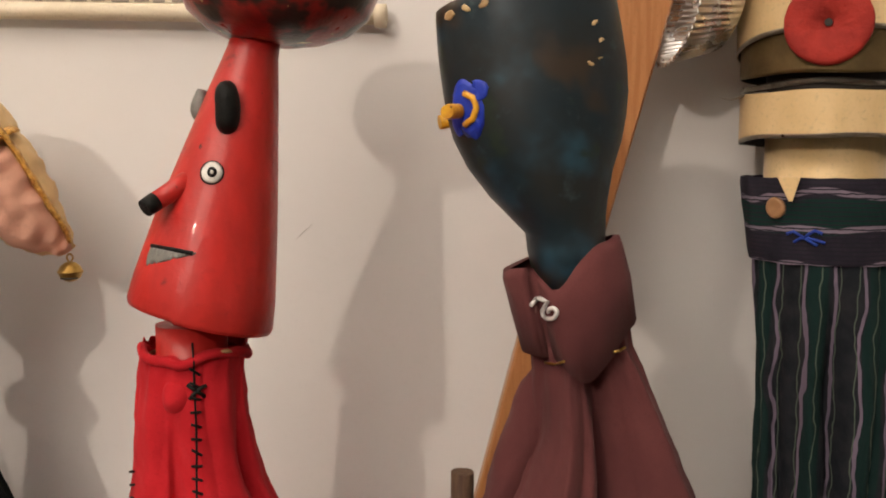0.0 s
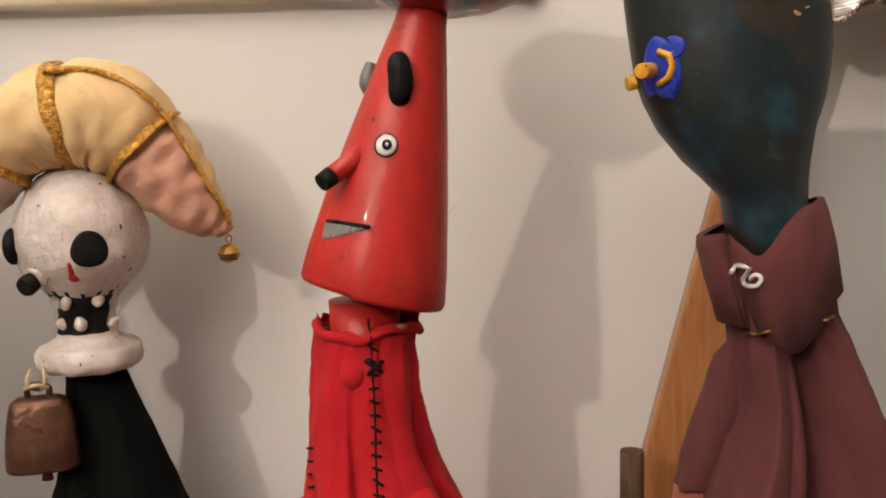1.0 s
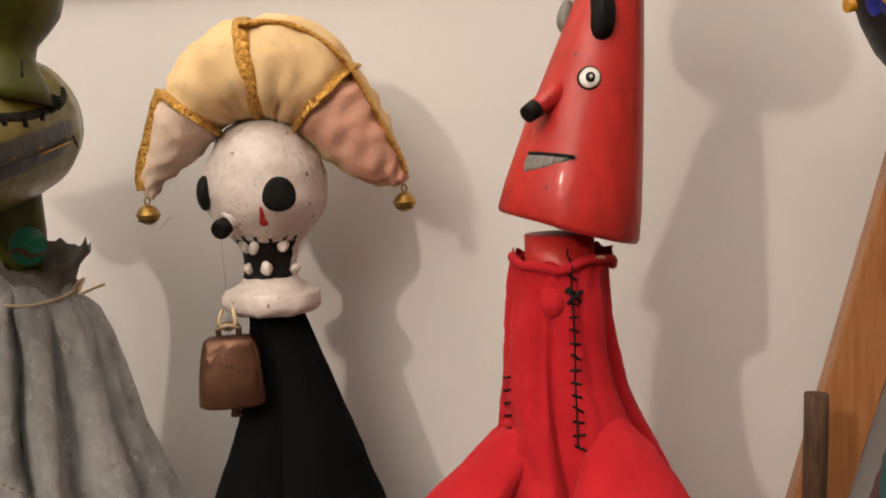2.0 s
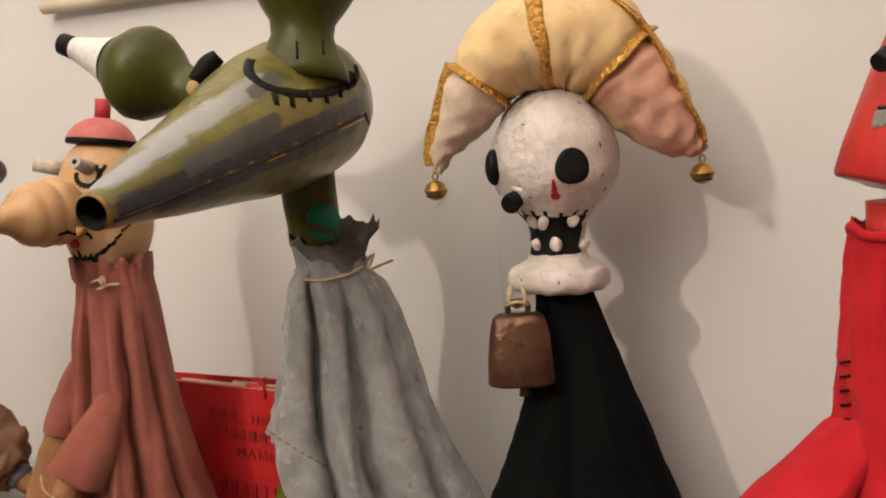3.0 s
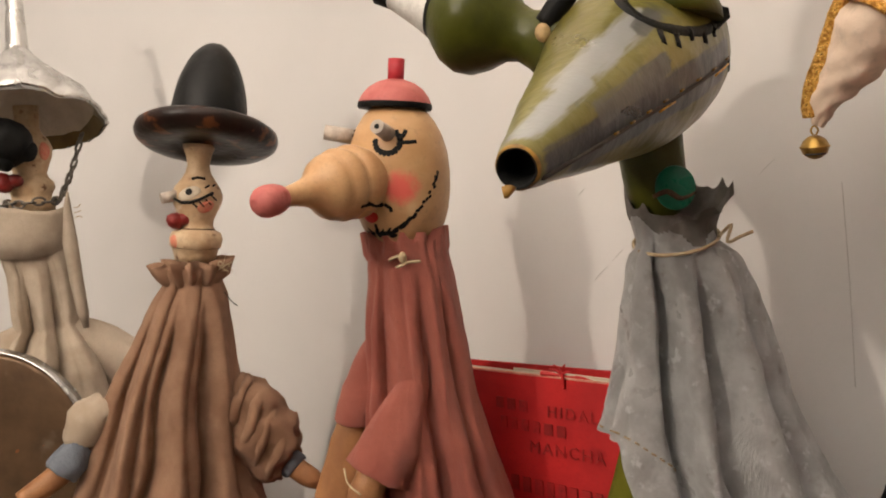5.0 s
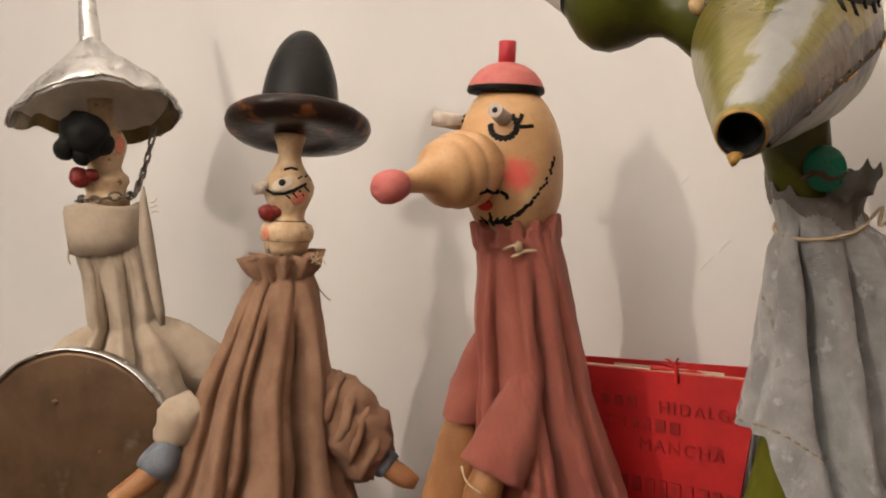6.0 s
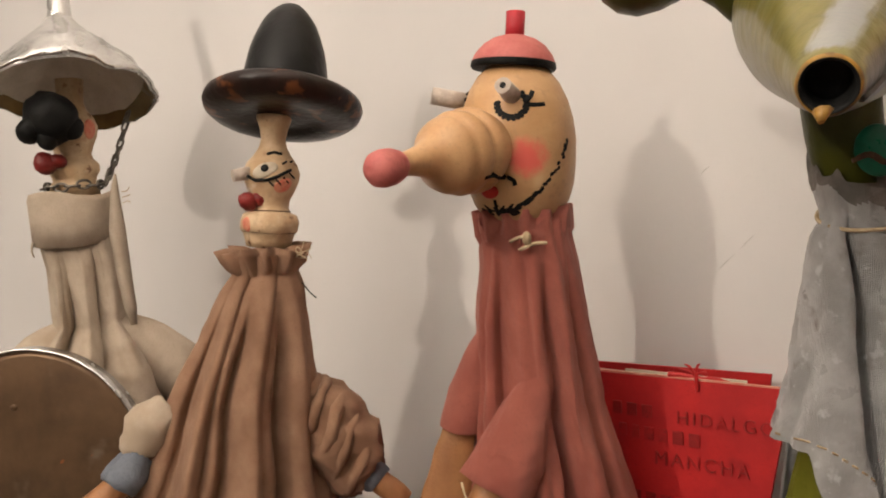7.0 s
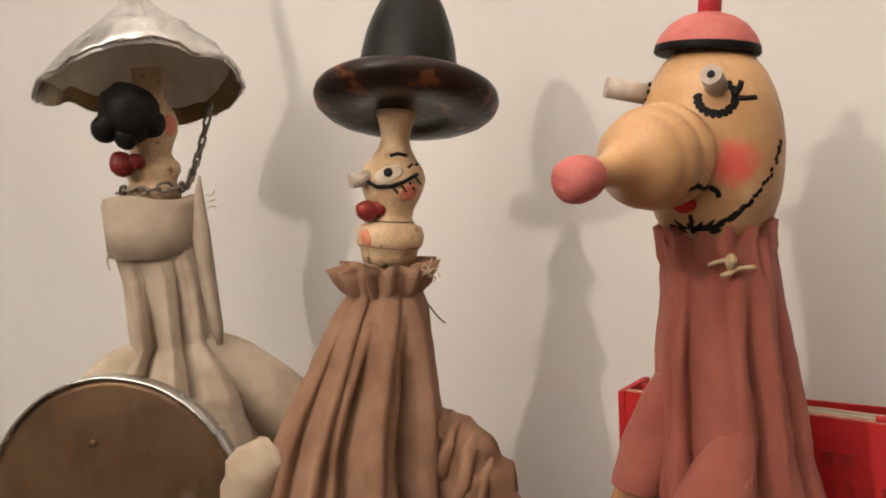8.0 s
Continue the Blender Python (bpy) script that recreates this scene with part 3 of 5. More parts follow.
f.tube(BLACK_PAINT, [(-0.0365, -0.026, 1.4207), (-0.0425, -0.0295, 1.4168)], [0.0057, 0.0052], 16, smooth=1)
p, n = f.find(EYE_AT, 0.0047, 1.475)
f.tube(BLACK_PAINT, [p + Vector((0.001, 0.002, -0.011)), p + Vector((-0.0005, -0.003, -0.009)), p + Vector((0, -0.004, 0)), p + Vector((-0.0005, -0.003, 0.009)), p + Vector((0.0015, 0.003, 0.0115))], [0.004, 0.0065, 0.0072, 0.0066, 0.004], 14)
f.tube(GREY_PAINT, [(-0.006, 0.006, 1.466), (-0.0105, 0.006, 1.474), (-0.0085, 0.006, 1.486)], [0.004, 0.0055, 0.003], 12)
f.dab(BLACK_PAINT, EYE_AT, -0.0056, 1.4363, (0.0071, 0.0071), 0.0012)
f.dab(WHITE_DOT, EYE_AT, -0.0056, 1.4363, (0.0061, 0.0061), 0.0014)
f.dab(BLACK_PAINT, EYE_AT, -0.0056, 1.4366, (0.0027, 0.003), 0.0016)
f.dab(WHITE_DOT, EYE_AT, -0.0056, 1.4366, (0.0009, 0.0011), 0.0018)
# mouth: raised grey dabs and a black line stand for the cut
for (u0, z0), (u1, z1), lo in (((-0.042, 1.3915), (-0.0185, 1.3877), 0.006),):
    for k in np.linspace(0, 1, 12):
        f.dab(GREY_PAINT, EYE_AT, u0 + (u1 - u0) * k, z0 + (z1 - z0) * k - 0.0045 * (1 - k), (0.0026, 0.0052 * (1 - k) + 0.0006), 0.0006)
    f.line(BLACK_PAINT, EYE_AT, [(u0 + 0.0015, z0 + 0.0015), (u1, z1)], 0.0013)
f.lathe(RED_PAINT, (-0.018, 0, 1.29), (0, 0, 1), [(0, 0.0205), (0.055, 0.0215)], 36, 0.0006)
red_rows = [(1.3355, -0.0475, 0.0150), (1.3266, -0.0488, 0.0127), (1.3163, -0.0500, 0.0120), (1.3025, -0.0515, 0.0135), (1.2886, -0.0525, 0.0150), (1.2746, -0.0532, 0.0168), (1.2605, -0.0545, 0.0200), (1.2465, -0.0560, 0.0235), (1.2264, -0.0580, 0.0330), (1.1981, -0.0610, 0.0480), (1.1703, -0.068, 0.0570), (1.05, -0.095, 0.1), (REST, -0.13, 0.13)]
f.cloth(RED_FELT, red_rows, folds=[(-0.85, -0.9, 0.34, 0.12, 0.02), (-0.28, -0.45, 0.12, -0.12, 0.03), (0.3, 0.3, 0.4, 0.06, 0.1), (1.0, 0.9, 0.12, -0.16, 0.04), (-0.6, -0.2, 0.2, 0.10, 0.15)], depth=0.9, crease=0.0042, seed=3, pleats=(6, 0.11), rim=0.004)
rim = [Vector((-0.0165 + 0.031 * math.sin(a), -0.0285 * math.cos(a), 1.3285 + 0.0025 * math.sin(3 * a) + 0.0012 * math.sin(7 * a))) for a in np.linspace(-math.pi, math.pi, 50)]
f.tube(RED_FELT, rim, [0.0030] * 50, 12, 0.0012, smooth=1)
f.ball(RED_FELT, (-0.029, -0.026, 1.306), (0.008, 0.006, 0.009), seg=20, wobble=0.002)
# sleeves
f.tube(RED_FELT, [(-0.035, -0.004, 1.235), (-0.075, -0.015, 1.19), (-0.125, -0.03, 1.140), (-0.150, -0.035, 1.118)], [0.016, 0.031, 0.042, 0.046], 48, 0.0016, flat=0.5, smooth=10)
f.tube(RED_FELT, [(0.004, -0.026, 1.243), (0.007, -0.052, 1.205), (0.006, -0.094, 1.145), (0.002, -0.125, 1.09)], [0.003, 0.030, 0.058, 0.072], 48, 0.0014, flat=0.5, smooth=10)
# black lacing down the front and the side
for z in np.arange(1.316, 1.20, -0.0085):
    d = random.uniform(-0.002, 0.002)
    f.line(BLACK_PAINT, EYE_AT, [(-0.0215, z + d), (-0.0155, z - d - 0.002)], 0.0008, 0.0006)
f.line(BLACK_PAINT, EYE_AT, [(-0.019, 1.333), (-0.0185, 1.27), (-0.02, 1.205)], 0.0006, 0.0003)
for d in ((0.006, 0.003), (-0.005, 0.004), (0.005, -0.004), (-0.004, -0.005)):
    f.line(BLACK_PAINT, EYE_AT, [(-0.018, 1.303), (-0.018 + d[0], 1.303 + d[1])], 0.0012, 0.0008)
for z in np.arange(1.26, 1.17, -0.008):
    f.tube(BLACK_PAINT, [(-0.0535, -0.014, z), (-0.0560, -0.008, z - 0.002), (-0.0550, -0.001, z - 0.004)], [0.0008] * 3, 6)
f.dab(BARE_WOOD, EYE_AT, -0.0425, 1.3275, (0.006, 0.0025), 0.0012, 0.5, 0.001)
f.dab(BARE_WOOD, EYE_AT, 0.001, 1.3265, (0.004, 0.0015), 0.001, -0.2, 0.001)
f.done("puppet", (*AX, REST), TURN_BY, "red wooden cone-headed puppet in red laced cloth", "puppet", "puppets along the wall", drop=REST, lift=0.007)

# ---- dark blue puppet with a maroon collar ----
AX, TURN_BY, EYE_AT = (0.0468, 0.499), -0.75, (0.0, -0.533, 1.448)
f = Form()
rows = [(1.375, -0.008, 0.030), (1.394, -0.0123, 0.032), (1.404, -0.014, 0.0317), (1.414, -0.024, 0.0316), (1.424, -0.0342, 0.0322), (1.441, -0.0477, 0.0352), (1.457, -0.0553, 0.0397), (1.471, -0.0598, 0.0420), (1.484, -0.0622, 0.0425), (1.497, -0.064, 0.0412), (1.509, -0.0652, 0.038), (1.525, -0.066, 0.0325)]
rings = []
for z, le, ri in rows + [(1.530, -0.066, 0.031), (1.532, -0.060, 0.026)]:
    c, w = (le + ri) / 2, (ri - le) / 2
    slant = max(0.0, (z - 1.49) / 0.042)
    rings.append([Vector((c + w * math.sin(a), -0.036 * (0.55 + 0.45 * min(w / 0.05, 1)) * math.cos(a), z + slant * (0.010 + 0.26 * (c + w * math.sin(a) + 0.02)))) for a in np.linspace(0, 2 * math.pi, 57)[:-1]])
for ring in rings:
    for k, p in enumerate(ring):
        ring[k] = p + 0.0009 * noise.noise_vector(p * 60)
f.loft(BLUE_PAINT, rings)
for u, z, s in ((-0.059, 1.527, 0.004), (-0.05, 1.531, 0.003), (-0.040, 1.534, 0.0035), (0.0, 1.5395, 0.003), (0.022, 1.5225, 0.0022), (0.026, 1.513, 0.0018), (0.020, 1.500, 0.0022), (0.0255, 1.503, 0.0016)):
    f.dab(BARE_WOOD, EYE_AT, u, z, (s, s * 0.6), 0.0007, random.uniform(-1, 1), 0.001)
for u, z, sx, sz in ((-0.049, 1.4745, 0.0105, 0.016), (-0.043, 1.485, 0.006, 0.006), (-0.054, 1.466, 0.005, 0.007), (-0.046, 1.464, 0.006, 0.006)):
    f.dab(ULTRAMARINE, EYE_AT, u, z, (sx, sz), 0.0010, 0.15, 0.002)
f.line(YELLOW_PAINT, EYE_AT, [(-0.0505, 1.4835), (-0.0455, 1.481), (-0.0435, 1.475), (-0.0455, 1.469), (-0.050, 1.4655)], 0.0019, 0.0006)
p, n = f.find(EYE_AT, -0.0535, 1.4735)
f.tube(YELLOW_PAINT, [p, p + Vector((-0.005, -0.008, -0.0008)), p + Vector((-0.006, -0.0105, -0.001))], [0.004, 0.0042, 0.0036], 12)
f.tube(YELLOW_PAINT, [(-0.055, 0.0, 1.4685), (-0.0635, -0.003, 1.467)], [0.004, 0.004], 12, smooth=1)
blue_rows = [(1.380, -0.010, 0.034), (1.36, -0.010, 0.0440), (1.3399, -0.0099, 0.0469), (1.3269, -0.0085, 0.0542), (1.3071, -0.0095, 0.0629), (1.2904, -0.0120, 0.0694), (1.2734, -0.0175, 0.0768), (1.2562, -0.025, 0.0833), (1.2457, -0.0300, 0.0863), (1.15, -0.055, 0.11), (REST, -0.1, 0.15)]
f.cloth(MAROON, blue_rows, folds=[(-0.42, -0.28, 0.22, 0.20, 0.03), (0.10, 0.35, 0.17, -0.32, 0.04), (0.9, 0.9, 0.4, 0.12, 0.08), (-0.95, -1.0, 0.2, -0.14, 0.04), (-0.20, -0.10, 0.045, -0.07, 0.08), (0.5, 0.75, 0.12, -0.08, 0.06)], pleats=(5, 0.06), depth=0.8, crease=0.0045, seed=11)


def collar(f, material, top_pts, low_pts, gap, thick=0.002):
    """A folded-over collar: an outer sheet hung from a top edge, both given as functions of the angle."""
    rings = []
    for s, bulge in ((0.0, -0.004), (0.0, 0.0), (0.12, 0.002), (0.5, gap), (1.0, gap * 1.1), (1.0, gap * 1.1 - thick), (0.6, gap - thick * 2)):
        ring = []
        for a in np.linspace(-math.pi, math.pi, 73)[:-1]:
            t, l = top_pts(a), low_pts(a)
            p = Vector(t).lerp(Vector(l), s)
            out = Vector((math.sin(a), -math.cos(a), 0))
            p += out * bulge + 0.0012 * noise.noise_vector(p * 70)
            ring.append(p)
        rings.append(ring)
    f.loft(material, rings, (False, False))


collar(f, MAROON, lambda a: (0.0065 + 0.0330 * math.sin(a), -0.027 * math.cos(a) * (1 - 0.55 * math.exp(-((a + 0.52) / 0.16) ** 2)), 1.393 + 0.010 * math.sin(a) - 0.017 * math.exp(-((a + 0.12) / 0.35) ** 2)),
       lambda a: (0.0175 + 0.0300 * math.sin(a), -0.031 * math.cos(a) * (1 - 0.45 * math.exp(-((a + 0.52) / 0.16) ** 2)), 1.340 - 0.016 * math.exp(-((a - 0.15) / 0.5) ** 2) + 0.016 * max(0, math.sin(a)) - 0.004 * max(0, -math.sin(a))), 0.0025)
# spiral hook and wire stitches
spiral = []
for k in np.linspace(0, 1, 26):
    ang = 2.2 + k * 7.5
    spiral.append((0.001 + 0.0048 * (1 - 0.8 * k) * math.cos(ang), 1.3585 + 0.0055 * (1 - 0.8 * k) * math.sin(ang)))
f.line(SILVER_WIRE, EYE_AT, [(-0.0115, 1.362), (-0.009, 1.3655), (-0.005, 1.3665), (-0.001, 1.3645)] + spiral[3:], 0.0013, 0.0012, 0.003)
f.line(BRASS, EYE_AT, [(-0.0015, 1.3285), (0.004, 1.3275), (0.0085, 1.3295)], 0.0008, 0.001)
f.line(BRASS, EYE_AT, [(0.036, 1.3355), (0.0405, 1.3365), (0.0435, 1.3385)], 0.0008, 0.001)
# far sleeve with a pale cuff and a teal hand
f.tube(MAROON, [(0.002, 0.006, 1.325), (-0.010, 0.002, 1.29), (-0.025, -0.004, 1.245), (-0.028, -0.006, 1.236)], [0.010, 0.013, 0.012, 0.010], 24, 0.003)
f.tube(PINK_CLOTH, [(-0.027, -0.005, 1.24), (-0.029, -0.007, 1.231)], [0.0115, 0.011], 20, 0.001, smooth=1)
f.tube(surface("teal_cloth", (0.015, 0.06, 0.06), (0.02, 0.09, 0.09), 60, 0.8), [(-0.029, -0.007, 1.233), (-0.034, -0.012, 1.20), (-0.038, -0.012, 1.17)], [0.009, 0.010, 0.008], 20, 0.001)
# scaled towards the camera to fit its views, its robe still down on the shelf
near = Vector((-0.0362, -0.5206, 1.447))
for v in f.bm.verts:
    on_shelf = v.co.z < REST + 0.002
    v.co = near + (v.co - near) * 0.93
    if on_shelf:
        v.co.z = REST
f.done("puppet", (*AX, REST), TURN_BY, "dark blue wooden puppet with pegged eyes and maroon robe", "puppet", "puppets along the wall", drop=REST, lift=0.006)

# ---- tin puppet in striped trousers ----
AX, TURN_BY, EYE_AT = (0.2695, 0.648), -18.5, (0.0, -0.72, 1.448)
f = Form()
C = -0.019


def can(f, material, z0, z1, r, inner=HOLLOW_SHADE, wave=0.0, edge=TIN_EDGE, centre=C):
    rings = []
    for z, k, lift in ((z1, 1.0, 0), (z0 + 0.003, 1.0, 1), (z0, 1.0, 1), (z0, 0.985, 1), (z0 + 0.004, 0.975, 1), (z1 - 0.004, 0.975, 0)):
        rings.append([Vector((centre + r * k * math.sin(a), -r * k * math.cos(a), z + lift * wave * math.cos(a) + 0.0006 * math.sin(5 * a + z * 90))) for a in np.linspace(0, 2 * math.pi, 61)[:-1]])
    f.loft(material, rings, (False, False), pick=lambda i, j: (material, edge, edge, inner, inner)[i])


can(f, TIN_CREAM, 1.520, 1.70, 0.0635, wave=0.012)
# dark gold band painted for the shaded inside below the arch
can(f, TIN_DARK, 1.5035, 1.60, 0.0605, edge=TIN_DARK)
can(f, TIN_EDGE, 1.492, 1.4975, 0.060, wave=0.004)
can(f, TIN_CREAM, 1.4575, 1.4925, 0.0600, wave=0.0035)
# near-black core paints the shade in the gap between the cans
f.lathe(HOLLOW_SHADE, (C, 0, 1.452), (0, 0, 1), [(0, 0.036), (0.12, 0.05)], 40)
f.lathe(TIN_CREAM, (C, 0, 1.38), (0, 0, 1), [(0, 0.042), (0.082, 0.0415)], 48)
f.tube(TIN_EDGE, [(-0.073, -0.02, 1.4935), (-0.083, -0.02, 1.489), (-0.0935, -0.02, 1.4915)], [0.004, 0.0022, 0.0004], 10, flat=0.3)
f.lathe(WHEEL_RED, (-0.021, -0.058, 1.5350), (0, -1, 0), [(0, 0.0265), (0.006, 0.0275), (0.008, 0.0265), (0.0085, 0.024), (0.0085, 0.004), (0.0065, 0.003)], 44, 0.0006)
f.tube(HOLLOW_SHADE, [(-0.021, -0.06, 1.5350), (-0.021, -0.0675, 1.5350)], [0.0025, 0.0025], 10, smooth=1)
belt = [(1.434, -0.0765, 0.038), (1.43, -0.077, 0.0385), (1.405, -0.073, 0.036), (1.380, -0.0705, 0.034), (1.374, -0.069, 0.033)]
f.cloth(BELT_CLOTH, belt, depth=0.95, crease=0.0014, seed=5, steps=16, pleats=(5, 0.03))
f.cloth(STRIPED_CLOTH, [(1.378, -0.066, 0.031), (1.365, -0.066, 0.033), (1.33, -0.062, 0.035), (1.25, -0.060, 0.034), (1.15, -0.06, 0.033), (REST, -0.058, 0.032)],
        folds=[(-0.6, -0.75, 0.16, -0.24, 0.02), (-0.2, -0.05, 0.14, 0.14, 0.02), (0.15, 0.40, 0.14, -0.22, 0.03), (-1.0, -1.1, 0.18, 0.1, 0.02), (0.6, 0.6, 0.1, 0.1, 0.03)], depth=0.95, crease=0.0025, seed=6, pleats=(15, 0.20))
f.box(TIN_CREAM, [(-0.049, -0.0535, 1.4345), (-0.034, -0.0575, 1.4345), (-0.0385, -0.0575, 1.418), (-0.041, -0.0565, 1.418)], (0, 0.006, 0))
p, n = f.find(EYE_AT, -0.0523, 1.4106)
f.lathe(surface("wooden_button", (0.36, 0.2, 0.1), (0.28, 0.15, 0.07), 90, 0.45), p - n * 0.001, n, [(0, 0.0072), (0.0025, 0.0075), (0.0035, 0.0066), (0.003, 0.004), (0.0022, 0.0005)], 24)
for d in ((-0.011, 0.002), (0.013, 0.003), (0.010, -0.006), (0.015, -0.004), (-0.006, -0.004)):
    f.line(BLUE_THREAD, EYE_AT, [(-0.033, 1.3895), (-0.033 + d[0] * 0.6, 1.3895 + d[1] + 0.002), (-0.033 + d[0], 1.3895 + d[1])], 0.0011, 0.001)
f.done("puppet", (*AX, REST), TURN_BY, "tin can puppet with a red disc and striped woven trousers", "puppet", "puppets along the wall", drop=REST, lift=0.006)

# fluted tart tin that hangs on its side against the wall
f = Form()
rings = []
for h, r, amp in ((0.0, 0.004, 0.0), (0.0, 0.043, 0.0), (0.001, 0.0445, 0.0004), (0.012, 0.0485, 0.0010), (0.024, 0.0530, 0.0013), (0.036, 0.0575, 0.0016), (0.037, 0.0600, 0.0016), (0.0378, 0.0595, 0.0016), (0.036, 0.0565, 0.0016), (0.024, 0.0520, 0.0013), (0.002, 0.0435, 0.0004), (0.0012, 0.004, 0.0)):
    rings.append([Vector((-h, (r + amp * math.sin(64 * a)) * math.cos(a), (r + amp * math.sin(64 * a)) * math.sin(a))) for a in np.linspace(0, 2 * math.pi, 385)[:-1]])
f.loft(ALUMINIUM, rings, (True, True))
ob = f.done("tart_tin", (0.178, 0.664, 1.575), 0, "shiny fluted aluminium tart tin hung against the wall", "tart tin")
ob.rotation_euler = (0, radians(6), radians(10))

# ---- white skull puppet ----
AX, TURN_BY, EYE_AT = (-0.396, 0.612), 17.1, (0.0, -0.676, 1.372)
f = Form()
SC = -0.0125
profile = [(1.281, 0.030), (1.2825, 0.0352), (1.2855, 0.0378), (1.2945, 0.0380), (1.2985, 0.0362), (1.3005, 0.0290), (1.3045, 0.0225), (1.314, 0.0205), (1.324, 0.0208), (1.332, 0.0228), (1.339, 0.0275), (1.346, 0.0345), (1.355, 0.0425), (1.365, 0.0465), (1.376, 0.048), (1.388, 0.0472), (1.401, 0.0435), (1.414, 0.0365), (1.425, 0.027), (1.432, 0.0165), (1.4355, 0.004)]
dense = []
for (z0, r0), (z1, r1) in zip(profile, profile[1:]):
    dense += [(z0 + (z1 - z0) * k, r0 + (r1 - r0) * k) for k in (0, 0.5)]
dense.append(profile[-1])


def skull_pick(i, j):
    z = dense[i][0]
    a = 2 * math.pi * (j + 0.5) / 64
    front = math.cos(a + math.pi / 2 + 0.35)
    edge = 0.25 + 0.08 * math.sin(j * 2.1)
    return BLACK_PAINT if 1.308 < z < 1.3375 + 0.002 * math.sin(j * 1.7) and front > edge else SKULL_WHITE


rings = []
for z, r in dense:
    rings.append([(p := Vector((SC + r * math.cos(a), r * math.sin(a), z))) + 0.0020 * noise.noise_vector(p * 75) + 0.0010 * noise.noise_vector(p * 190) for a in (2 * math.pi * j / 64 for j in range(64))])
f.loft(SKULL_WHITE, rings, pick=skull_pick)
f.dab(BLACK_PAINT, EYE_AT, 0.0028, 1.3742, (0.0128, 0.0132), 0.0009, 0, 0.0008)
p, n = f.find(EYE_AT, 0.0028, 1.3742)
side = Vector((SC - 0.0435, -0.0185, 1.3760))
f.ball(BLACK_PAINT, side, (0.0065, 0.0125, 0.0135))
for u, z, wide, high in ((-0.0116, 1.3625, 0.0012, 0.0035), (-0.0114, 1.3580, 0.0020, 0.0038), (-0.0110, 1.3525, 0.0034, 0.0040)):
    f.dab(TEAR_RED, EYE_AT, u, z, (wide, high), 0.0008)
p, n = f.find(EYE_AT, -0.039, 1.353)
f.tube(SKULL_WHITE, [p + Vector((0.006, 0.006, 0.006)), p + Vector((-0.002, -0.002, 0.0))], [0.010, 0.0075], 16, 0.001, smooth=1)
f.tube(BLACK_PAINT, [p + Vector((0, 0, 0)), p + Vector((-0.005, -0.006, -0.004)), p + Vector((-0.007, -0.009, -0.0055))], [0.0062, 0.0075, 0.0066], 16, 0.0006)
for u, z in ((-0.0205, 1.3335), (0.0, 1.334), (-0.0128, 1.3150), (0.0065, 1.3142), (-0.036, 1.3315), (-0.0345, 1.3155), (-0.041, 1.319), (0.012, 1.332), (-0.0275, 1.3155), (-0.029, 1.3335)):
    p, n = f.find(EYE_AT, u, z)
    if p is not None:
        f.ball(TOOTH, p + n * 0.0012, (0.0052, 0.0046, 0.0042), n, 12, 0.0030)
skull_rows = [(1.282, -0.030, 0.016), (1.2795, -0.0300, 0.0125), (1.2474, -0.0330, 0.0234), (1.2129, -0.0377, 0.0363), (1.1823, -0.0473, 0.0473), (1.1467, -0.0606, 0.0602), (1.124, -0.0702, 0.0695), (1.0, -0.11, 0.115), (REST, -0.15, 0.16)]
f.cloth(BLACK_CLOTH, skull_rows, folds=[(-0.5, -0.6, 0.25, 0.10, 0.05), (0.3, 0.25, 0.25, 0.08, 0.1), (-0.1, -0.1, 0.2, -0.1, 0.1)], depth=0.8, crease=0.0025, seed=21, pleats=(6, 0.07))
f.done("puppet", (*AX, REST), TURN_BY, "white speckled wooden puppet head on a black cloth robe", "puppet", "puppets along the wall", drop=REST, lift=0.003)

# quilted jester hat with gold braid and bells
hat = new("jester_hat")
hat.location, hat.rotation_euler = (*AX, 1.433), (0, 0, radians(TURN_BY))
tagged(hat, "quilted yellow and pink jester hat with gold braid", "hat")
SPINE = [(-0.1015, -0.004, 1.3745), (-0.095, -0.004, 1.392), (-0.080, -0.005, 1.413), (-0.063, -0.006, 1.438), (-0.045, -0.004, 1.457), (-0.017, 0.0, 1.4680), (0.013, 0.001, 1.4650), (0.036, 0.001, 1.446), (0.053, 0.0, 1.424), (0.070, -0.002, 1.402), (0.0860, -0.003, 1.387), (0.0945, -0.004, 1.379)]
RADII = [0.003, 0.011, 0.0185, 0.0265, 0.0340, 0.0415, 0.0415, 0.0375, 0.0310, 0.0245, 0.0145, 0.004]
DEEP = [0.003, 0.014, 0.026, 0.038, 0.046, 0.05, 0.05, 0.046, 0.038, 0.028, 0.015, 0.004]
f = Form()
pts, rad = smooth_line(SPINE, RADII, 6)
_, deep = smooth_line(SPINE, DEEP, 6)
NS = 56


def hat_point(i, a, grow=0.0):
    d = (pts[min(i + 1, len(pts) - 1)] - pts[max(i - 1, 0)]).normalized()
    out = Vector((-d.z, 0, d.x)).normalized()
    p = pts[i] + out * ((rad[i] + grow) * math.cos(a)) + Vector((0, -1, 0)) * ((deep[i] + grow) * math.sin(a))
    return p


rings = []
for i in range(len(pts)):
    ring = []
    for j in range(NS):
        a = 2 * math.pi * j / NS
        s = i / 6
        p = hat_point(i, a)
        puff = 0.0
        for seam in (3.0, 5.05, 7.05):
            puff -= 0.004 * math.exp(-((s - seam) / 0.22) ** 2)
        puff += 0.0016 * math.sin(s * 9 + 1.5 * math.sin(a * 2)) * math.sin(3 * a + s)
        ring.append(hat_point(i, a, puff) + 0.0022 * noise.noise_vector(p * 55) + 0.0012 * noise.noise_vector(p * 120))
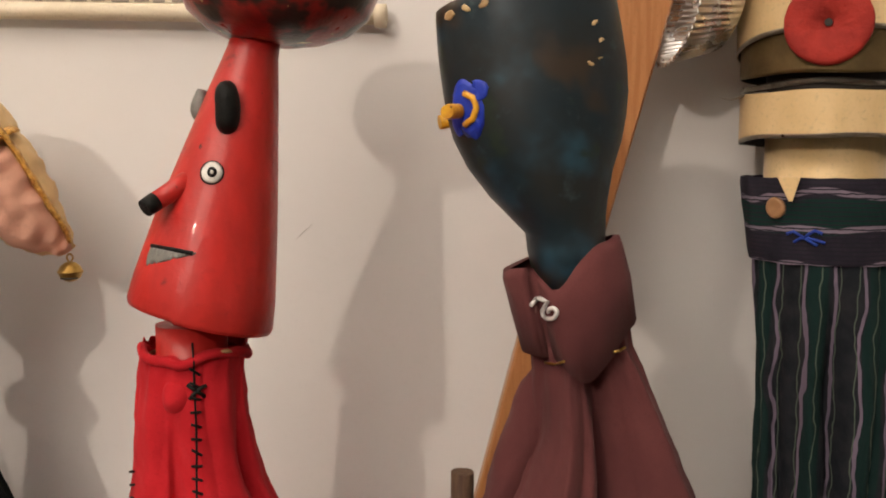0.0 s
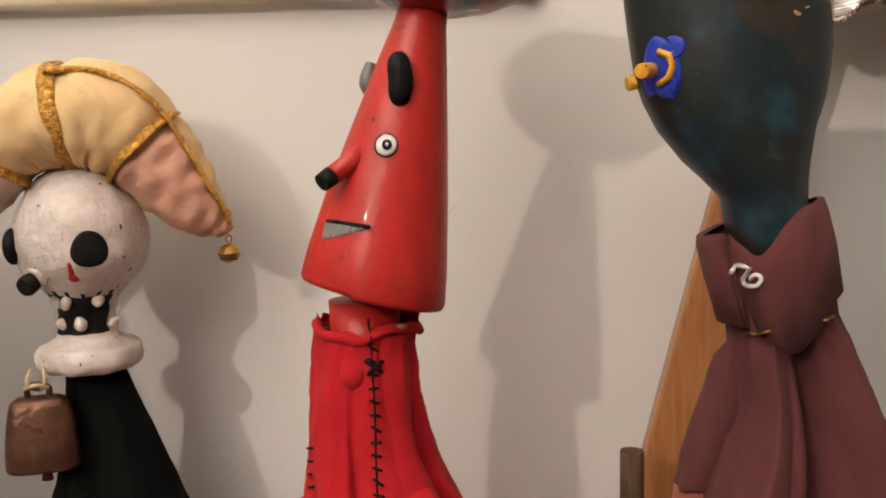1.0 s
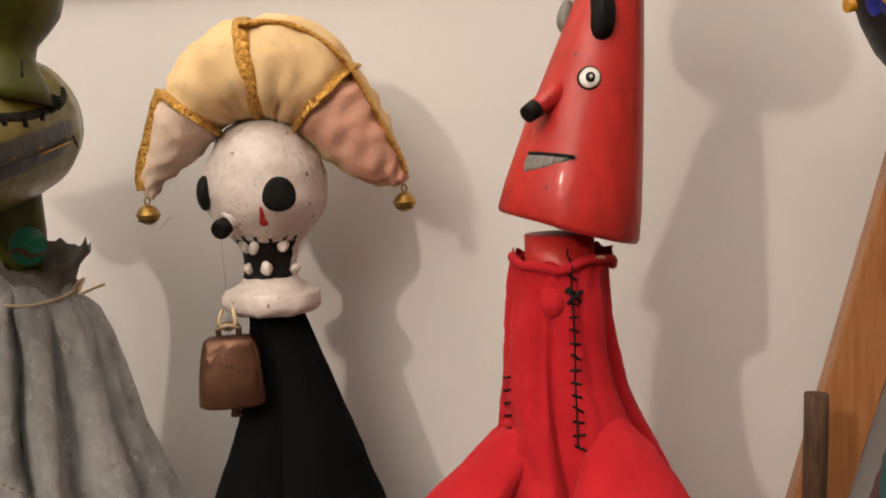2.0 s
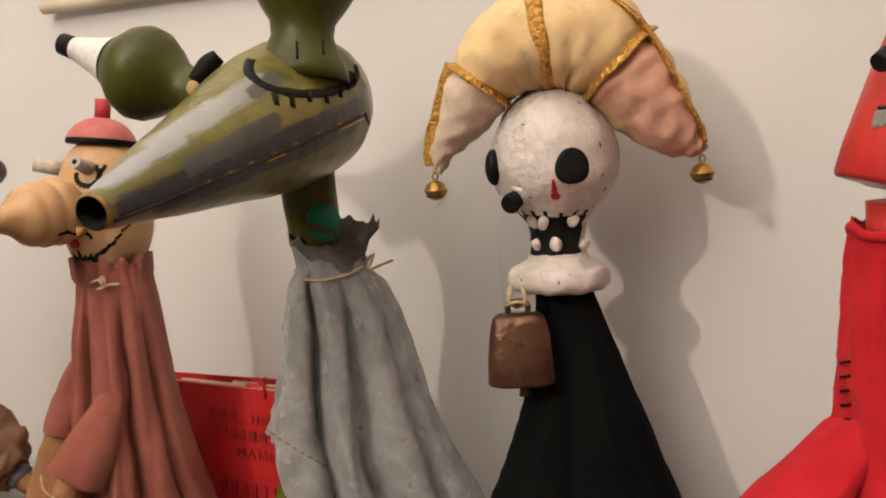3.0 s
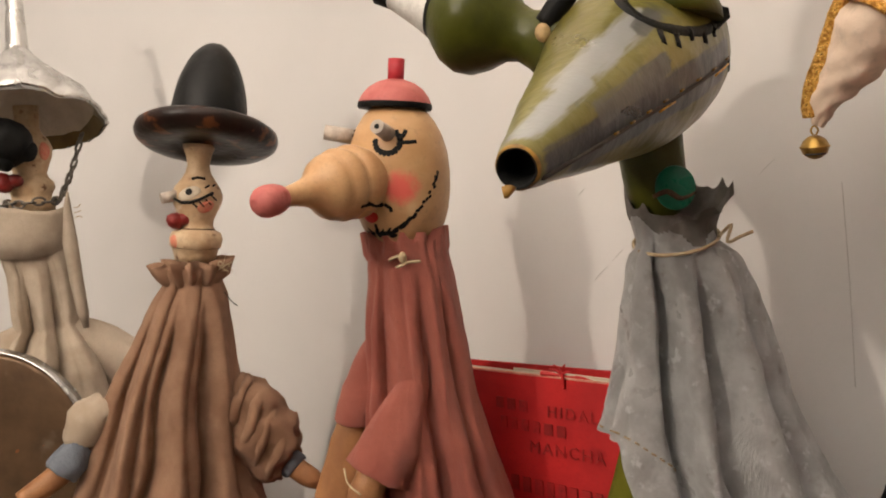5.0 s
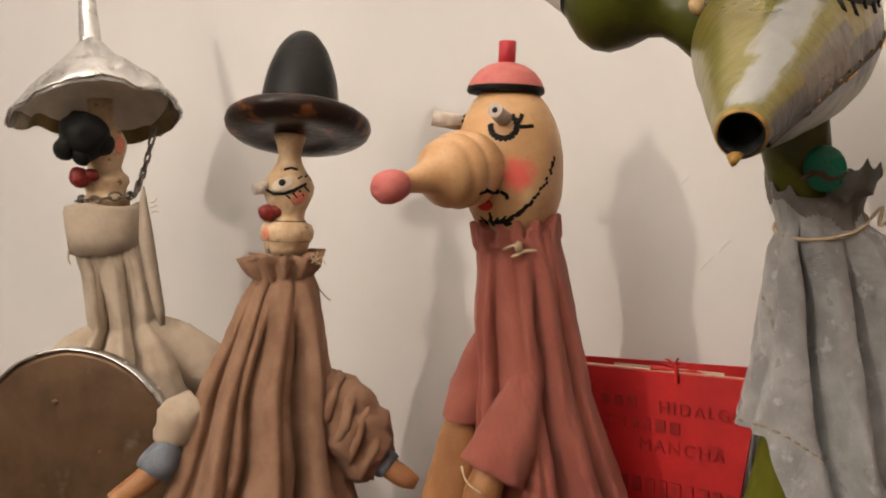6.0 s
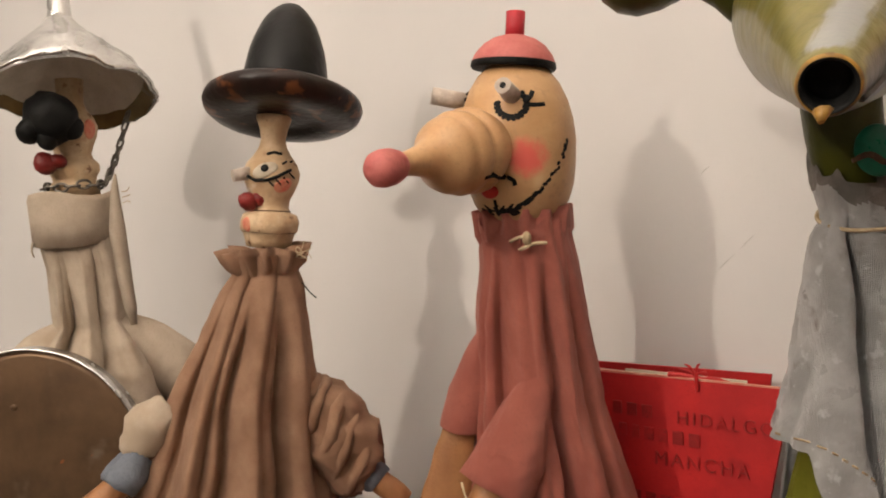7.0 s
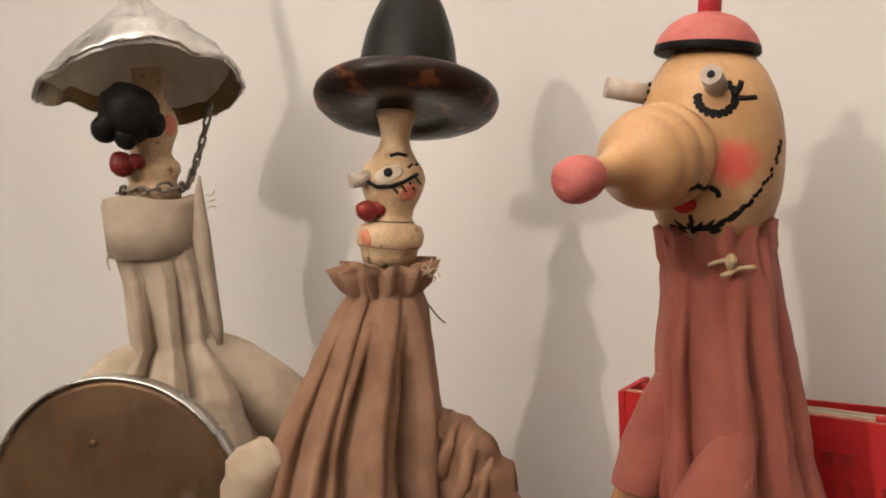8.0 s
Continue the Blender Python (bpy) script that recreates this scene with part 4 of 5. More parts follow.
    rings.append(ring)


def hat_pick(i, j):
    s, a = i / 6, 2 * math.pi * (j + 0.5) / NS
    if s < 3.0:
        return HAT_CREAM
    if s > 7.05 and 0.75 < a < 2.6:
        return HAT_PINK
    return HAT_YELLOW


f.loft(HAT_YELLOW, rings, pick=hat_pick)
for v in f.bm.verts:
    v.co.z -= 1.43
crown_ob = f.done("hat_crown", parent=hat, label="puffed quilted cotton crown in yellow, pink and cream")


def braid(points, width):
    f = Form()
    f.tube(GOLD_TRIM, [Vector(p) - Vector((0, 0, 1.43)) for p in points], [width] * len(points), 14, 0.0009, flat=0.42, smooth=5)
    f.done("gold_braid", parent=hat, label="glittering gold braid")


for i in (18, 30, 42):
    grow = -0.0025
    braid([hat_point(i, a, grow) for a in np.linspace(0.35 if i == 42 else 0.0, 2.95, 18)], 0.0060)
braid([hat_point(i, 0.75 - 0.1 * (i - 30) / 30, 0.0) for i in range(30, 66, 3)], 0.0060)
braid([hat_point(i, 0.30, 0.0) for i in range(2, 19, 2)], 0.0058)


def jingle(place):
    f = Form()
    p = Vector(place) - Vector((0, 0, 1.43))
    f.lathe(BRASS, p - Vector((0, 0, 0.0078)), (0, 0, 1), [(0, 0.001), (0.001, 0.0042), (0.0035, 0.0075), (0.007, 0.0088), (0.0074, 0.0094), (0.0082, 0.0094), (0.0086, 0.0088), (0.012, 0.0072), (0.0145, 0.0042), (0.0155, 0.0012)], 28)
    f.tube(BRASS, [p + Vector((0, 0, 0.0065)), p + Vector((0.0022, 0, 0.0105)), p + Vector((0, 0, 0.0135)), p + Vector((-0.0022, 0, 0.0105)), p + Vector((0, 0, 0.0065))], [0.0007] * 5, 6)
    # raised dark tube drawn for the shade in the bell's slit
    f.tube(HOLLOW_SHADE, [p + Vector((-0.006, -0.005, -0.0045)), p + Vector((0, -0.0078, -0.0045)), p + Vector((0.006, -0.005, -0.0045))], [0.0007] * 3, 6)
    f.done("bell", parent=hat, label="small round brass jingle bell")


jingle((-0.1035, -0.004, 1.3605))
jingle((0.0945, -0.004, 1.3635))

# rusty cow bell on a cord
bell = new("cow_bell")
bell.location, bell.rotation_euler = (*spot_on(AX, TURN_BY, -0.0405, -0.036, 1.2205),), (0, radians(-1), radians(TURN_BY + 4))
tagged(bell, "rusty copper cow bell hung by a cord under the white head", "bell")
f = Form()
rings = []
for z, w, d in ((0.0, 0.0238, 0.017), (0.002, 0.0245, 0.0175), (0.02, 0.0235, 0.0155), (0.035, 0.0224, 0.0125), (0.044, 0.0205, 0.0105), (0.049, 0.0185, 0.009), (0.0515, 0.0145, 0.006), (0.052, 0.006, 0.002)):
    rings.append([Vector((w * math.copysign(abs(math.cos(a)) ** 0.55, math.cos(a)), d * math.copysign(abs(math.sin(a)) ** 0.55, math.sin(a)), z)) for a in np.linspace(0, 2 * math.pi, 49)[:-1]])
for r in rings:
    for k, p in enumerate(r):
        r[k] = p + 0.0008 * noise.noise_vector(p * 70)
inner = [[Vector((p.x * 0.93, p.y * 0.9, p.z + 0.001)) for p in r] for r in rings[:3]][::-1]
f.loft(RUST_GLARE, [*inner, *rings], (True, True))
f.done("bell_body", parent=bell)
f = Form()
f.tube(RUST_GLARE, [(-0.007, 0, 0.051), (-0.007, 0, 0.058), (0, 0, 0.0605), (0.007, 0, 0.058), (0.007, 0, 0.051)], [0.0022] * 5, 10)
f.done("handle", parent=bell)
f = Form()
f.tube(STRING, [(-0.004, 0.004, 0.071), (-0.006, -0.004, 0.062), (0.0, 0.003, 0.056), (0.006, -0.004, 0.062), (0.004, 0.004, 0.071)], [0.0016] * 5, 8)
f.tube(STRING, [(-0.008, -0.002, 0.058), (0.0, -0.005, 0.061), (0.008, -0.002, 0.058)], [0.0014] * 3, 8)
f.done("cord", parent=bell, label="frayed cream cord")
f = Form()
f.tube(RUST_GLARE, [(0, 0, 0.03), (0.001, 0, 0.0), (0.001, 0, -0.010)], [0.002, 0.003, 0.0042], 10)
f.done("clapper", parent=bell)

# ---- green dragon puppet ----
WORN_YELLOW = surface("worn_ochre_paint", (0.36, 0.19, 0.03), (0.06, 0.035, 0.015), 90, 0.45)
AX, TURN_BY, EYE_AT = (-0.5795, 0.562), 32.5, (0.0, -0.706, 1.372)
f = Form()
snout, rear = Vector((-0.1135, -0.2515, 1.3672)), Vector((-0.017, 0.004, 1.4315))
axis = (rear - snout).normalized()
length = (rear - snout).length
head_profile = [(0.014, 0.0070), (0.0, 0.0080), (-0.001, 0.0092), (0.001, 0.0103), (0.03, 0.0160), (0.07, 0.0245), (0.11, 0.032), (0.15, 0.040), (0.19, 0.0485), (0.22, 0.0528), (0.25, 0.0552), (length, 0.0555), (length + 0.018, 0.0515), (length + 0.032, 0.0415), (length + 0.042, 0.0265), (length + 0.0465, 0.006)]
fine = head_profile[:4] + [(h, float(np.interp(h, [k[0] for k in head_profile[3:]], [k[1] for k in head_profile[3:]]))) for h in np.linspace(0.004, length + 0.016, 90)] + head_profile[-4:]
f.lathe(GREEN_GREY, snout, axis, fine, 150, 0.0006, pick=lambda i, j: BLACK_PAINT if i < 2 else (WORN_YELLOW if i < 3 else GREEN_GREY), caps=(True, True))
f.tube(WORN_YELLOW, [snout + Vector((-0.004, -0.006, -0.008)), snout + Vector((-0.005, -0.008, -0.0115))], [0.003, 0.001], 8, 0.001, smooth=1)
# mouth split, drawn as dark lines, and brush strokes along the jaw
mouth = [(0.0305, 1.4225), (-0.016, 1.4045), (-0.06, 1.3895), (-0.105, 1.3745), (-0.16, 1.357)]


def stroke(run, wide, colour):
    """Brush strokes from place to place along the head, for its paint and its painted-in gloss."""
    spots = [f.find(EYE_AT, u, z)[0] for u, z in run]
    spots = [p - Vector((0, 0, REST - 0.0035)) for p in spots if p is not None]
    return [(a, b, wide * 1.35, colour) for a, b in zip(spots, spots[1:])]


# pale strokes: grey paint plus the glossy reflection along the upper left
DARK_STROKE, PALE_GLOSS_STROKE, OCHRE_STROKE = (0.030, 0.032, 0.037), (0.25, 0.255, 0.25), (0.18, 0.155, 0.04)
strokes = stroke([(-0.045, 1.4555), (-0.080, 1.438), (-0.125, 1.415)], 0.0068, PALE_GLOSS_STROKE)
strokes += stroke([(-0.110, 1.417), (-0.140, 1.402), (-0.168, 1.387)], 0.0050, (0.25, 0.26, 0.26))
strokes += stroke([(-0.005, 1.437), (-0.045, 1.421)], 0.009, OCHRE_STROKE)
strokes += stroke([(0.018, 1.390), (-0.02, 1.379)], 0.007, OCHRE_STROKE)
strokes += stroke([(0.029, 1.4275), (-0.016, 1.4115), (-0.06, 1.3965)], 0.0074, DARK_STROKE)
strokes += stroke([(-0.050, 1.3995), (-0.105, 1.3815), (-0.15, 1.366)], 0.0055, DARK_STROKE)
strokes += stroke([(0.024, 1.4155), (-0.016, 1.3995), (-0.06, 1.3855), (-0.125, 1.3645)], 0.0046, DARK_STROKE)
strokes += stroke([(-0.034, 1.4225), (-0.060, 1.4115)], 0.0052, (0.06, 0.06, 0.06))
strokes += stroke([(-0.062, 1.4105), (-0.100, 1.395)], 0.0045, (0.085, 0.085, 0.08))
strokes += stroke([(-0.036, 1.4565), (-0.050, 1.447)], 0.0050, (0.07, 0.07, 0.065))
HEAD_PAINT = surface("brushed_olive_grey_and_gloss", (0.100, 0.088, 0.010), (0.150, 0.132, 0.026), 20, 0.32, bump=0.3, bump_scale=110, coat=0.25, stretch=(0.8, 0.35, 1.6),
                     spots=[((0.30, 0.30, 0.27), 15, 0.60, 0.80), ((0.07, 0.068, 0.03), 38, 0.62, 0.74)], brush=strokes)
f.mats[f.mats.index(GREEN_GREY)] = HEAD_PAINT
# black line laid on for the shaded slit at the jaw hinge
f.line(BLACK_PAINT, EYE_AT, [(0.0315, 1.4235), (0.0345, 1.410), (0.030, 1.394), (0.021, 1.381)], 0.0011, 0.0)
for n_dash in range(9):
    k = n_dash / 9
    f.line(WORN_YELLOW, EYE_AT, [(0.030 - 0.15 * k, 1.4235 - 0.0535 * k), (0.026 - 0.15 * k, 1.4222 - 0.0535 * k)], 0.0006, 0.0006)
# near-black tube stands for the shade within the mouth groove
f.line(HOLLOW_SHADE, EYE_AT, mouth, 0.0012, 0.0003)
f.line(YELLOW_PAINT, EYE_AT, [(0.029, 1.4195), (0.012, 1.4125)], 0.0006, 0.001)
f.line(YELLOW_PAINT, EYE_AT, [(-0.03, 1.398), (-0.045, 1.3925)], 0.0006, 0.001)
# near eye stalk that rises from the crown
knob = Vector((-0.0135, -0.052, 1.4575))
f.lathe(GREEN_PAINT, knob, (0.10, 0.06, 1), [(-0.012, 0.036), (-0.004, 0.0345), (0.004, 0.0300), (0.010, 0.0265), (0.020, 0.0225), (0.030, 0.0235), (0.040, 0.0305), (0.052, 0.0375), (0.066, 0.040), (0.082, 0.036), (0.094, 0.026), (0.1, 0.012)], 48, 0.0006)
f.line(BLACK_PAINT, EYE_AT, [(-0.0135 + 0.041 * math.cos(a), 1.4610 - 0.018 * math.sin(a) - 0.005 * math.cos(a)) for a in np.linspace(-0.25, math.pi + 0.3, 20)], 0.0060, -0.0042)
for u, deep in ((-0.034, 0.008), (-0.022, 0.011), (-0.009, 0.007), (0.004, 0.010), (0.014, 0.006)):
    f.line(BLACK_PAINT, EYE_AT, [(u, 1.4450), (u + 0.001, 1.4440 - deep)], 0.0038, -0.0024)
for u, z in ((-0.016, 1.470), (0.004, 1.472)):
    f.line(BLACK_PAINT, EYE_AT, [(u, z), (u, z + 0.013)], 0.001, 0.0)
# far eye stalk that points away to the side
root, tip = Vector((-0.088, -0.040, 1.4405)), Vector((-0.1965, 0.0, 1.4875))
stalk = (tip - root).normalized()
reach = (tip - root).length
far = [(-0.016, 0.026), (-0.008, 0.0245), (0.002, 0.0195), (0.012, 0.0168), (0.021, 0.0195), (0.031, 0.0280), (0.042, 0.0345), (0.052, 0.0358), (0.062, 0.0322), (0.070, 0.0258), (0.0745, 0.0215), (0.078, 0.0195), (0.09, 0.0150), (0.104, 0.0108), (reach - 0.012, 0.0085), (reach - 0.0115, 0.0088), (reach - 0.001, 0.0084), (reach, 0.006)]


def far_pick(i, j):
    h = far[i][0]
    return BLACK_PAINT if h > reach - 0.0125 or 0.073 < h < 0.0765 else (WHITE_DOT if h > 0.075 else GREEN_PAINT)


f.lathe(GREEN_PAINT, root, stalk, far, 48, 0.0005, pick=far_pick)
f.tube(BLACK_PAINT, [(-0.088, -0.060, 1.4485), (-0.078, -0.062, 1.4595), (-0.071, -0.062, 1.4655)], [0.0065, 0.0072, 0.0055], 14, 0.0006)
f.ball(BARE_WOOD, (-0.0895, -0.066, 1.443), (0.005, 0.004, 0.006), seg=12)
# neck, emerald tab, robe
f.lathe(GREEN_PAINT, (-0.012, 0.0, 1.29), (-0.08, 0, 1), [(0, 0.012), (0.034, 0.0150), (0.046, 0.0205), (0.06, 0.0215), (0.085, 0.0225), (0.105, 0.026)], 40, 0.0008)
p, n = f.find(EYE_AT, -0.007, 1.338)
f.ball(EMERALD, p + Vector((0, -0.004, 0.001)), (0.0150, 0.0135, 0.0035), (0, -1, 0.12), 28)
f.tube(BARK, [p + Vector((-0.015, -0.005, -0.004)), p + Vector((-0.006, -0.007, -0.001)), p + Vector((0.003, -0.007, -0.006)), p + Vector((0.013, -0.005, -0.003))], [0.0012, 0.002, 0.002, 0.0012], 8, 0.0008)
grey_rows = [(1.338, -0.0365, 0.0360), (1.3239, -0.0364, 0.0268), (1.3107, -0.0328, 0.0219), (1.302, -0.031, 0.0225), (1.2893, -0.0380, 0.0370), (1.2718, -0.0410, 0.0450), (1.2456, -0.0460, 0.0534), (1.2191, -0.0520, 0.0620), (1.1925, -0.0585, 0.0685), (1.1702, -0.0650, 0.0764), (1.1567, -0.0682, 0.0825), (1.111, -0.0745, 0.105), (1.0, -0.11, 0.14), (REST, -0.15, 0.17)]


def grey_hem(a):
    return 1.172 - 0.17 * min(1, max(0, (a + 0.95) / 1.0)) if a > -2.4 else 1.08


f.cloth(GREY_CLOTH, grey_rows, folds=[(-0.68, -0.05, 0.11, -0.30, 0.10), (-0.35, 0.10, 0.16, 0.10, 0.10), (0.22, 0.28, 0.10, -0.26, 0.10), (0.62, 0.5, 0.18, 0.10, 0.1), (-1.05, -0.75, 0.34, 0.16, 0.1), (0.95, 0.8, 0.1, -0.14, 0.12)], depth=0.72, crease=0.0034, seed=31, hem=grey_hem, pleats=(11, 0.13), rim=0.010, pick=lambda i, j: BAND_CLOTH if i < 13 + 2 * math.sin(j * 0.15) else GREY_CLOTH)
f.cloth(OLIVE_CLOTH, [(1.25, -0.022, 0.025), (1.1737, -0.045, 0.045), (1.1, -0.066, 0.065), (REST, -0.13, 0.13)], pleats=(6, 0.03), depth=0.45, crease=0.002, seed=32, steps=30)
cord = [Vector((-0.004 + 0.029 * math.sin(a), -0.026 * math.cos(a), 1.303 - 0.007 * math.cos(a) + 0.003 * math.sin(a))) for a in np.linspace(-math.pi, math.pi, 36)]
f.tube(STRING, cord, [0.0013] * 36, 8, smooth=1)
f.tube(STRING, [(0.022, -0.016, 1.305), (0.030, -0.016, 1.312), (0.026, -0.020, 1.301), (0.036, -0.015, 1.3035), (0.045, -0.012, 1.306)], [0.0012] * 5, 8)
for k in np.linspace(0, 1, 9):
    u, z = -0.066 + 0.045 * k, 1.1745 - 0.034 * k
    f.line(STRING, EYE_AT, [(u, z), (u + 0.0032, z - 0.0022)], 0.0007, 0.0004)
f.done("puppet", (*AX, REST), TURN_BY, "green wooden dragon puppet with stalk eyes and grey robe", "puppet", "puppets along the wall", drop=REST, lift=0.0035)

def ruffle(f, material, centre, rows, waves):
    """A gathered neck edge. rows: height, radius and depth of the waves."""
    rings = []
    for z, r0, amp in rows:
        ring = []
        for a in np.linspace(0, 2 * math.pi, 121)[:-1]:
            r = r0 + amp * math.sin(waves * a + 1.5 * math.sin(2 * a))
            p = Vector((centre + r * math.sin(a), -r * 0.85 * math.cos(a), z + 0.25 * amp * math.sin(waves * 0.6 * a)))
            ring.append(p + 0.002 * noise.noise_vector(p * 90))
        rings.append(ring)
    f.loft(material, rings, (False, False))


# ---- long-nosed clown puppet ----
AX, TURN_BY, EYE_AT = (-0.8065, 0.545), 28.6, (0.0, -0.71, 1.353)
f = Form()
head = [(1.300, 0.012), (1.303, 0.020), (1.309, 0.0275), (1.318, 0.0335), (1.330, 0.0378), (1.344, 0.0402), (1.360, 0.0412), (1.375, 0.0402), (1.388, 0.0372), (1.400, 0.0322), (1.410, 0.0252), (1.418, 0.015), (1.421, 0.004)]
f.lathe(CLOWN_SKIN, (-0.0035, 0, 0), (0.0, 0, 1), head, 56, 0.0004)
cap = Vector((-0.0035, 0.002, 1.4135))
cap_way = Vector((0.11, 0.05, 1))
f.lathe(PINK_PAINT, cap, cap_way, [(0.001, 0.010), (-0.0005, 0.024), (-0.001, 0.0295), (0.0005, 0.0305), (0.004, 0.030), (0.010, 0.0272), (0.016, 0.0222), (0.0205, 0.0155), (0.023, 0.008), (0.0235, 0.002)], 48, pick=lambda i, j: BLACK_PAINT if i < 4 else PINK_PAINT)
f.tube(PEG_RED, [cap + cap_way.normalized() * 0.02, cap + cap_way.normalized() * 0.0395], [0.0066, 0.0068], 20, 0.0004, smooth=1)
base, end = Vector((-0.016, -0.012, 1.3605)), Vector((-0.0885, -0.1175, 1.3495))
nose = (end - base).normalized()
turned = [(0.0, 0.020), (0.012, 0.0225), (0.022, 0.0262), (0.030, 0.0292), (0.0345, 0.0295), (0.0375, 0.0278), (0.0385, 0.0266), (0.042, 0.0282), (0.048, 0.0285), (0.0525, 0.0268), (0.0535, 0.0256), (0.058, 0.0258), (0.0635, 0.0235), (0.069, 0.0185), (0.0745, 0.0138), (0.082, 0.0105), (0.091, 0.0085), (0.098, 0.0075), (0.1005, 0.0078), (0.1035, 0.0098), (0.109, 0.0115), (0.116, 0.0120), (0.122, 0.0108), (0.126, 0.0075), (0.1278, 0.003)]
f.lathe(NOSE_WOOD, base, nose, turned, 48, pick=lambda i, j: PINK_PAINT if turned[i][0] > 0.1 else NOSE_WOOD)
# eye pegs and lashes
for place, way in (((-0.004, -0.034, 1.3925), Vector((-0.25, -0.95, 0.33))), ((-0.038, 0.002, 1.3925), Vector((-0.92, -0.2, 0.25)))):
    p = Vector(place)
    way.normalize()
    long = 0.019 if p.x > -0.02 else 0.026
    f.tube(PEG_GREY, [p - way * 0.004, p + way * long], [0.0062, 0.0056 if p.x > -0.02 else 0.0062], 16, 0.0005, smooth=1)
    if p.x > -0.02:
        f.tube(BLACK_PAINT, [p + way * (long - 0.001), p + way * (long + 0.0004)], [0.0022, 0.0022], 12, smooth=1)
for a in np.linspace(math.pi * 0.95, math.pi * 2.25, 15):
    u, z = -0.0045 + 0.0105 * math.cos(a), 1.3885 + 0.0095 * math.sin(a)
    f.dab(BLACK_PAINT, EYE_AT, u, z, (0.0027, 0.0018), 0.0003, a + random.uniform(-0.5, 0.5))
for pts in (((0.005, 1.389), (0.009, 1.393), (0.0105, 1.3965)), ((0.006, 1.387), (0.012, 1.3865), (0.0185, 1.3865))):
    f.line(BLACK_PAINT, EYE_AT, pts, 0.0028, -0.0020)
for a in np.linspace(0, 2 * math.pi, 10):
    f.ball(BLACK_PAINT, (-0.0385 + 0.002 * math.sin(a), 0.002 + 0.0072 * math.cos(a), 1.3915 + 0.0072 * math.sin(a)), (0.0016, 0.0016, 0.0016), seg=8)
# stitched smile, beard, moustache and lips
smile = [(0.0322, 1.3595), (0.0285, 1.3485), (0.0215, 1.3375), (0.0125, 1.327), (0.002, 1.3185), (-0.0095, 1.3135), (-0.019, 1.3125)]
for k in range(46):
    s = k / 45 * (len(smile) - 1.001)
    (u0, z0), (u1, z1) = smile[int(s)], smile[int(s) + 1]
    t = s - int(s)
    big = 0.55 + 0.8 * k / 45
    if k < 26 and k % 2:
        continue
    f.dab(BLACK_PAINT, EYE_AT, u0 + (u1 - u0) * t + random.uniform(-0.001, 0.001), z0 + (z1 - z0) * t + random.uniform(-0.0012, 0.0012), (0.0024 * big, 0.0014), 0.0003, random.uniform(0.2, 1.3), 0.0006)
f.line(BLACK_PAINT, EYE_AT, [(0.0322, 1.3605), (0.0305, 1.3535)], 0.0009, 0.0)
for k in range(26):
    f.dab(BLACK_PAINT, EYE_AT, random.uniform(-0.030, -0.006), 1.3125 + random.uniform(-0.0025, 0.004), (0.0034, 0.0010), 0.0003, random.uniform(-1.2, 1.2))
f.line(BLACK_PAINT, EYE_AT, [(-0.0215, 1.3215), (-0.0205, 1.312)], 0.0012, 0.0)
f.line(BLACK_PAINT, EYE_AT, [(-0.0265, 1.3375), (-0.02, 1.339), (-0.0165, 1.337), (-0.011, 1.3375), (-0.0065, 1.3345), (-0.0055, 1.331)], 0.0023, -0.0015)
f.dab(TEAR_RED, EYE_AT, -0.0250, 1.3275, (0.0078, 0.0050), 0.0006, 0.1)
clown_rows = [(1.3135, -0.0365, 0.0298), (1.305, -0.0370, 0.0300), (1.2939, -0.0353, 0.0300), (1.2759, -0.0366, 0.0330), (1.2535, -0.0400, 0.0360), (1.2353, -0.0420, 0.0381), (1.217, -0.0429, 0.0400), (1.194, -0.0450, 0.0430), (1.1711, -0.0480, 0.0459), (1.1428, -0.0500, 0.0530), (1.1147, -0.0567, 0.0602), (1.086, -0.0600, 0.0686), (1.0, -0.09, 0.09), (REST, -0.13, 0.13)]
f.cloth(PINK_CLOTH, clown_rows, folds=[(-0.55, -0.45, 0.12, -0.22, 0.03), (-0.9, -0.8, 0.25, 0.12, 0.04), (0.05, -0.05, 0.16, 0.10, 0.05), (0.35, 0.35, 0.09, -0.22, 0.06), (0.62, 0.6, 0.16, 0.12, 0.05), (0.95, 0.85, 0.08, -0.15, 0.05)], depth=0.88, crease=0.0030, seed=41, pleats=(9, 0.18), rim=0.008)
ruffle(f, PINK_CLOTH, -0.0035, ((1.292, 0.0325, 0.0008), (1.298, 0.0335, 0.0020), (1.306, 0.0330, 0.0032), (1.3145, 0.0335, 0.0042), (1.3140, 0.0312, 0.0038), (1.302, 0.0300, 0.0015)), 12)
f.tube(STRING, [(-0.012, -0.0305, 1.2935), (-0.003, -0.0355, 1.2965), (0.002, -0.0355, 1.291), (-0.006, -0.036, 1.288), (0.004, -0.035, 1.2915), (0.013, -0.032, 1.2915)], [0.0012] * 6, 8, 0.0005)
f.ball(STRING, (0.0, -0.0355, 1.2955), (0.0035, 0.003, 0.0045), seg=10, wobble=0.001)
# arms: far sleeve with a wooden hand, near sleeve across the lap
f.tube(PINK_CLOTH, [(-0.030, -0.002, 1.222), (-0.043, -0.008, 1.198), (-0.055, -0.013, 1.168), (-0.058, -0.014, 1.157)], [0.012, 0.0155, 0.0155, 0.015], 32, 0.0016)
f.tube(HAND_WOOD, [(-0.056, -0.015, 1.165), (-0.066, -0.018, 1.13), (-0.075, -0.02, 1.095), (-0.082, -0.022, 1.06)], [0.011, 0.016, 0.019, 0.019], 16, 0.002, flat=0.4)
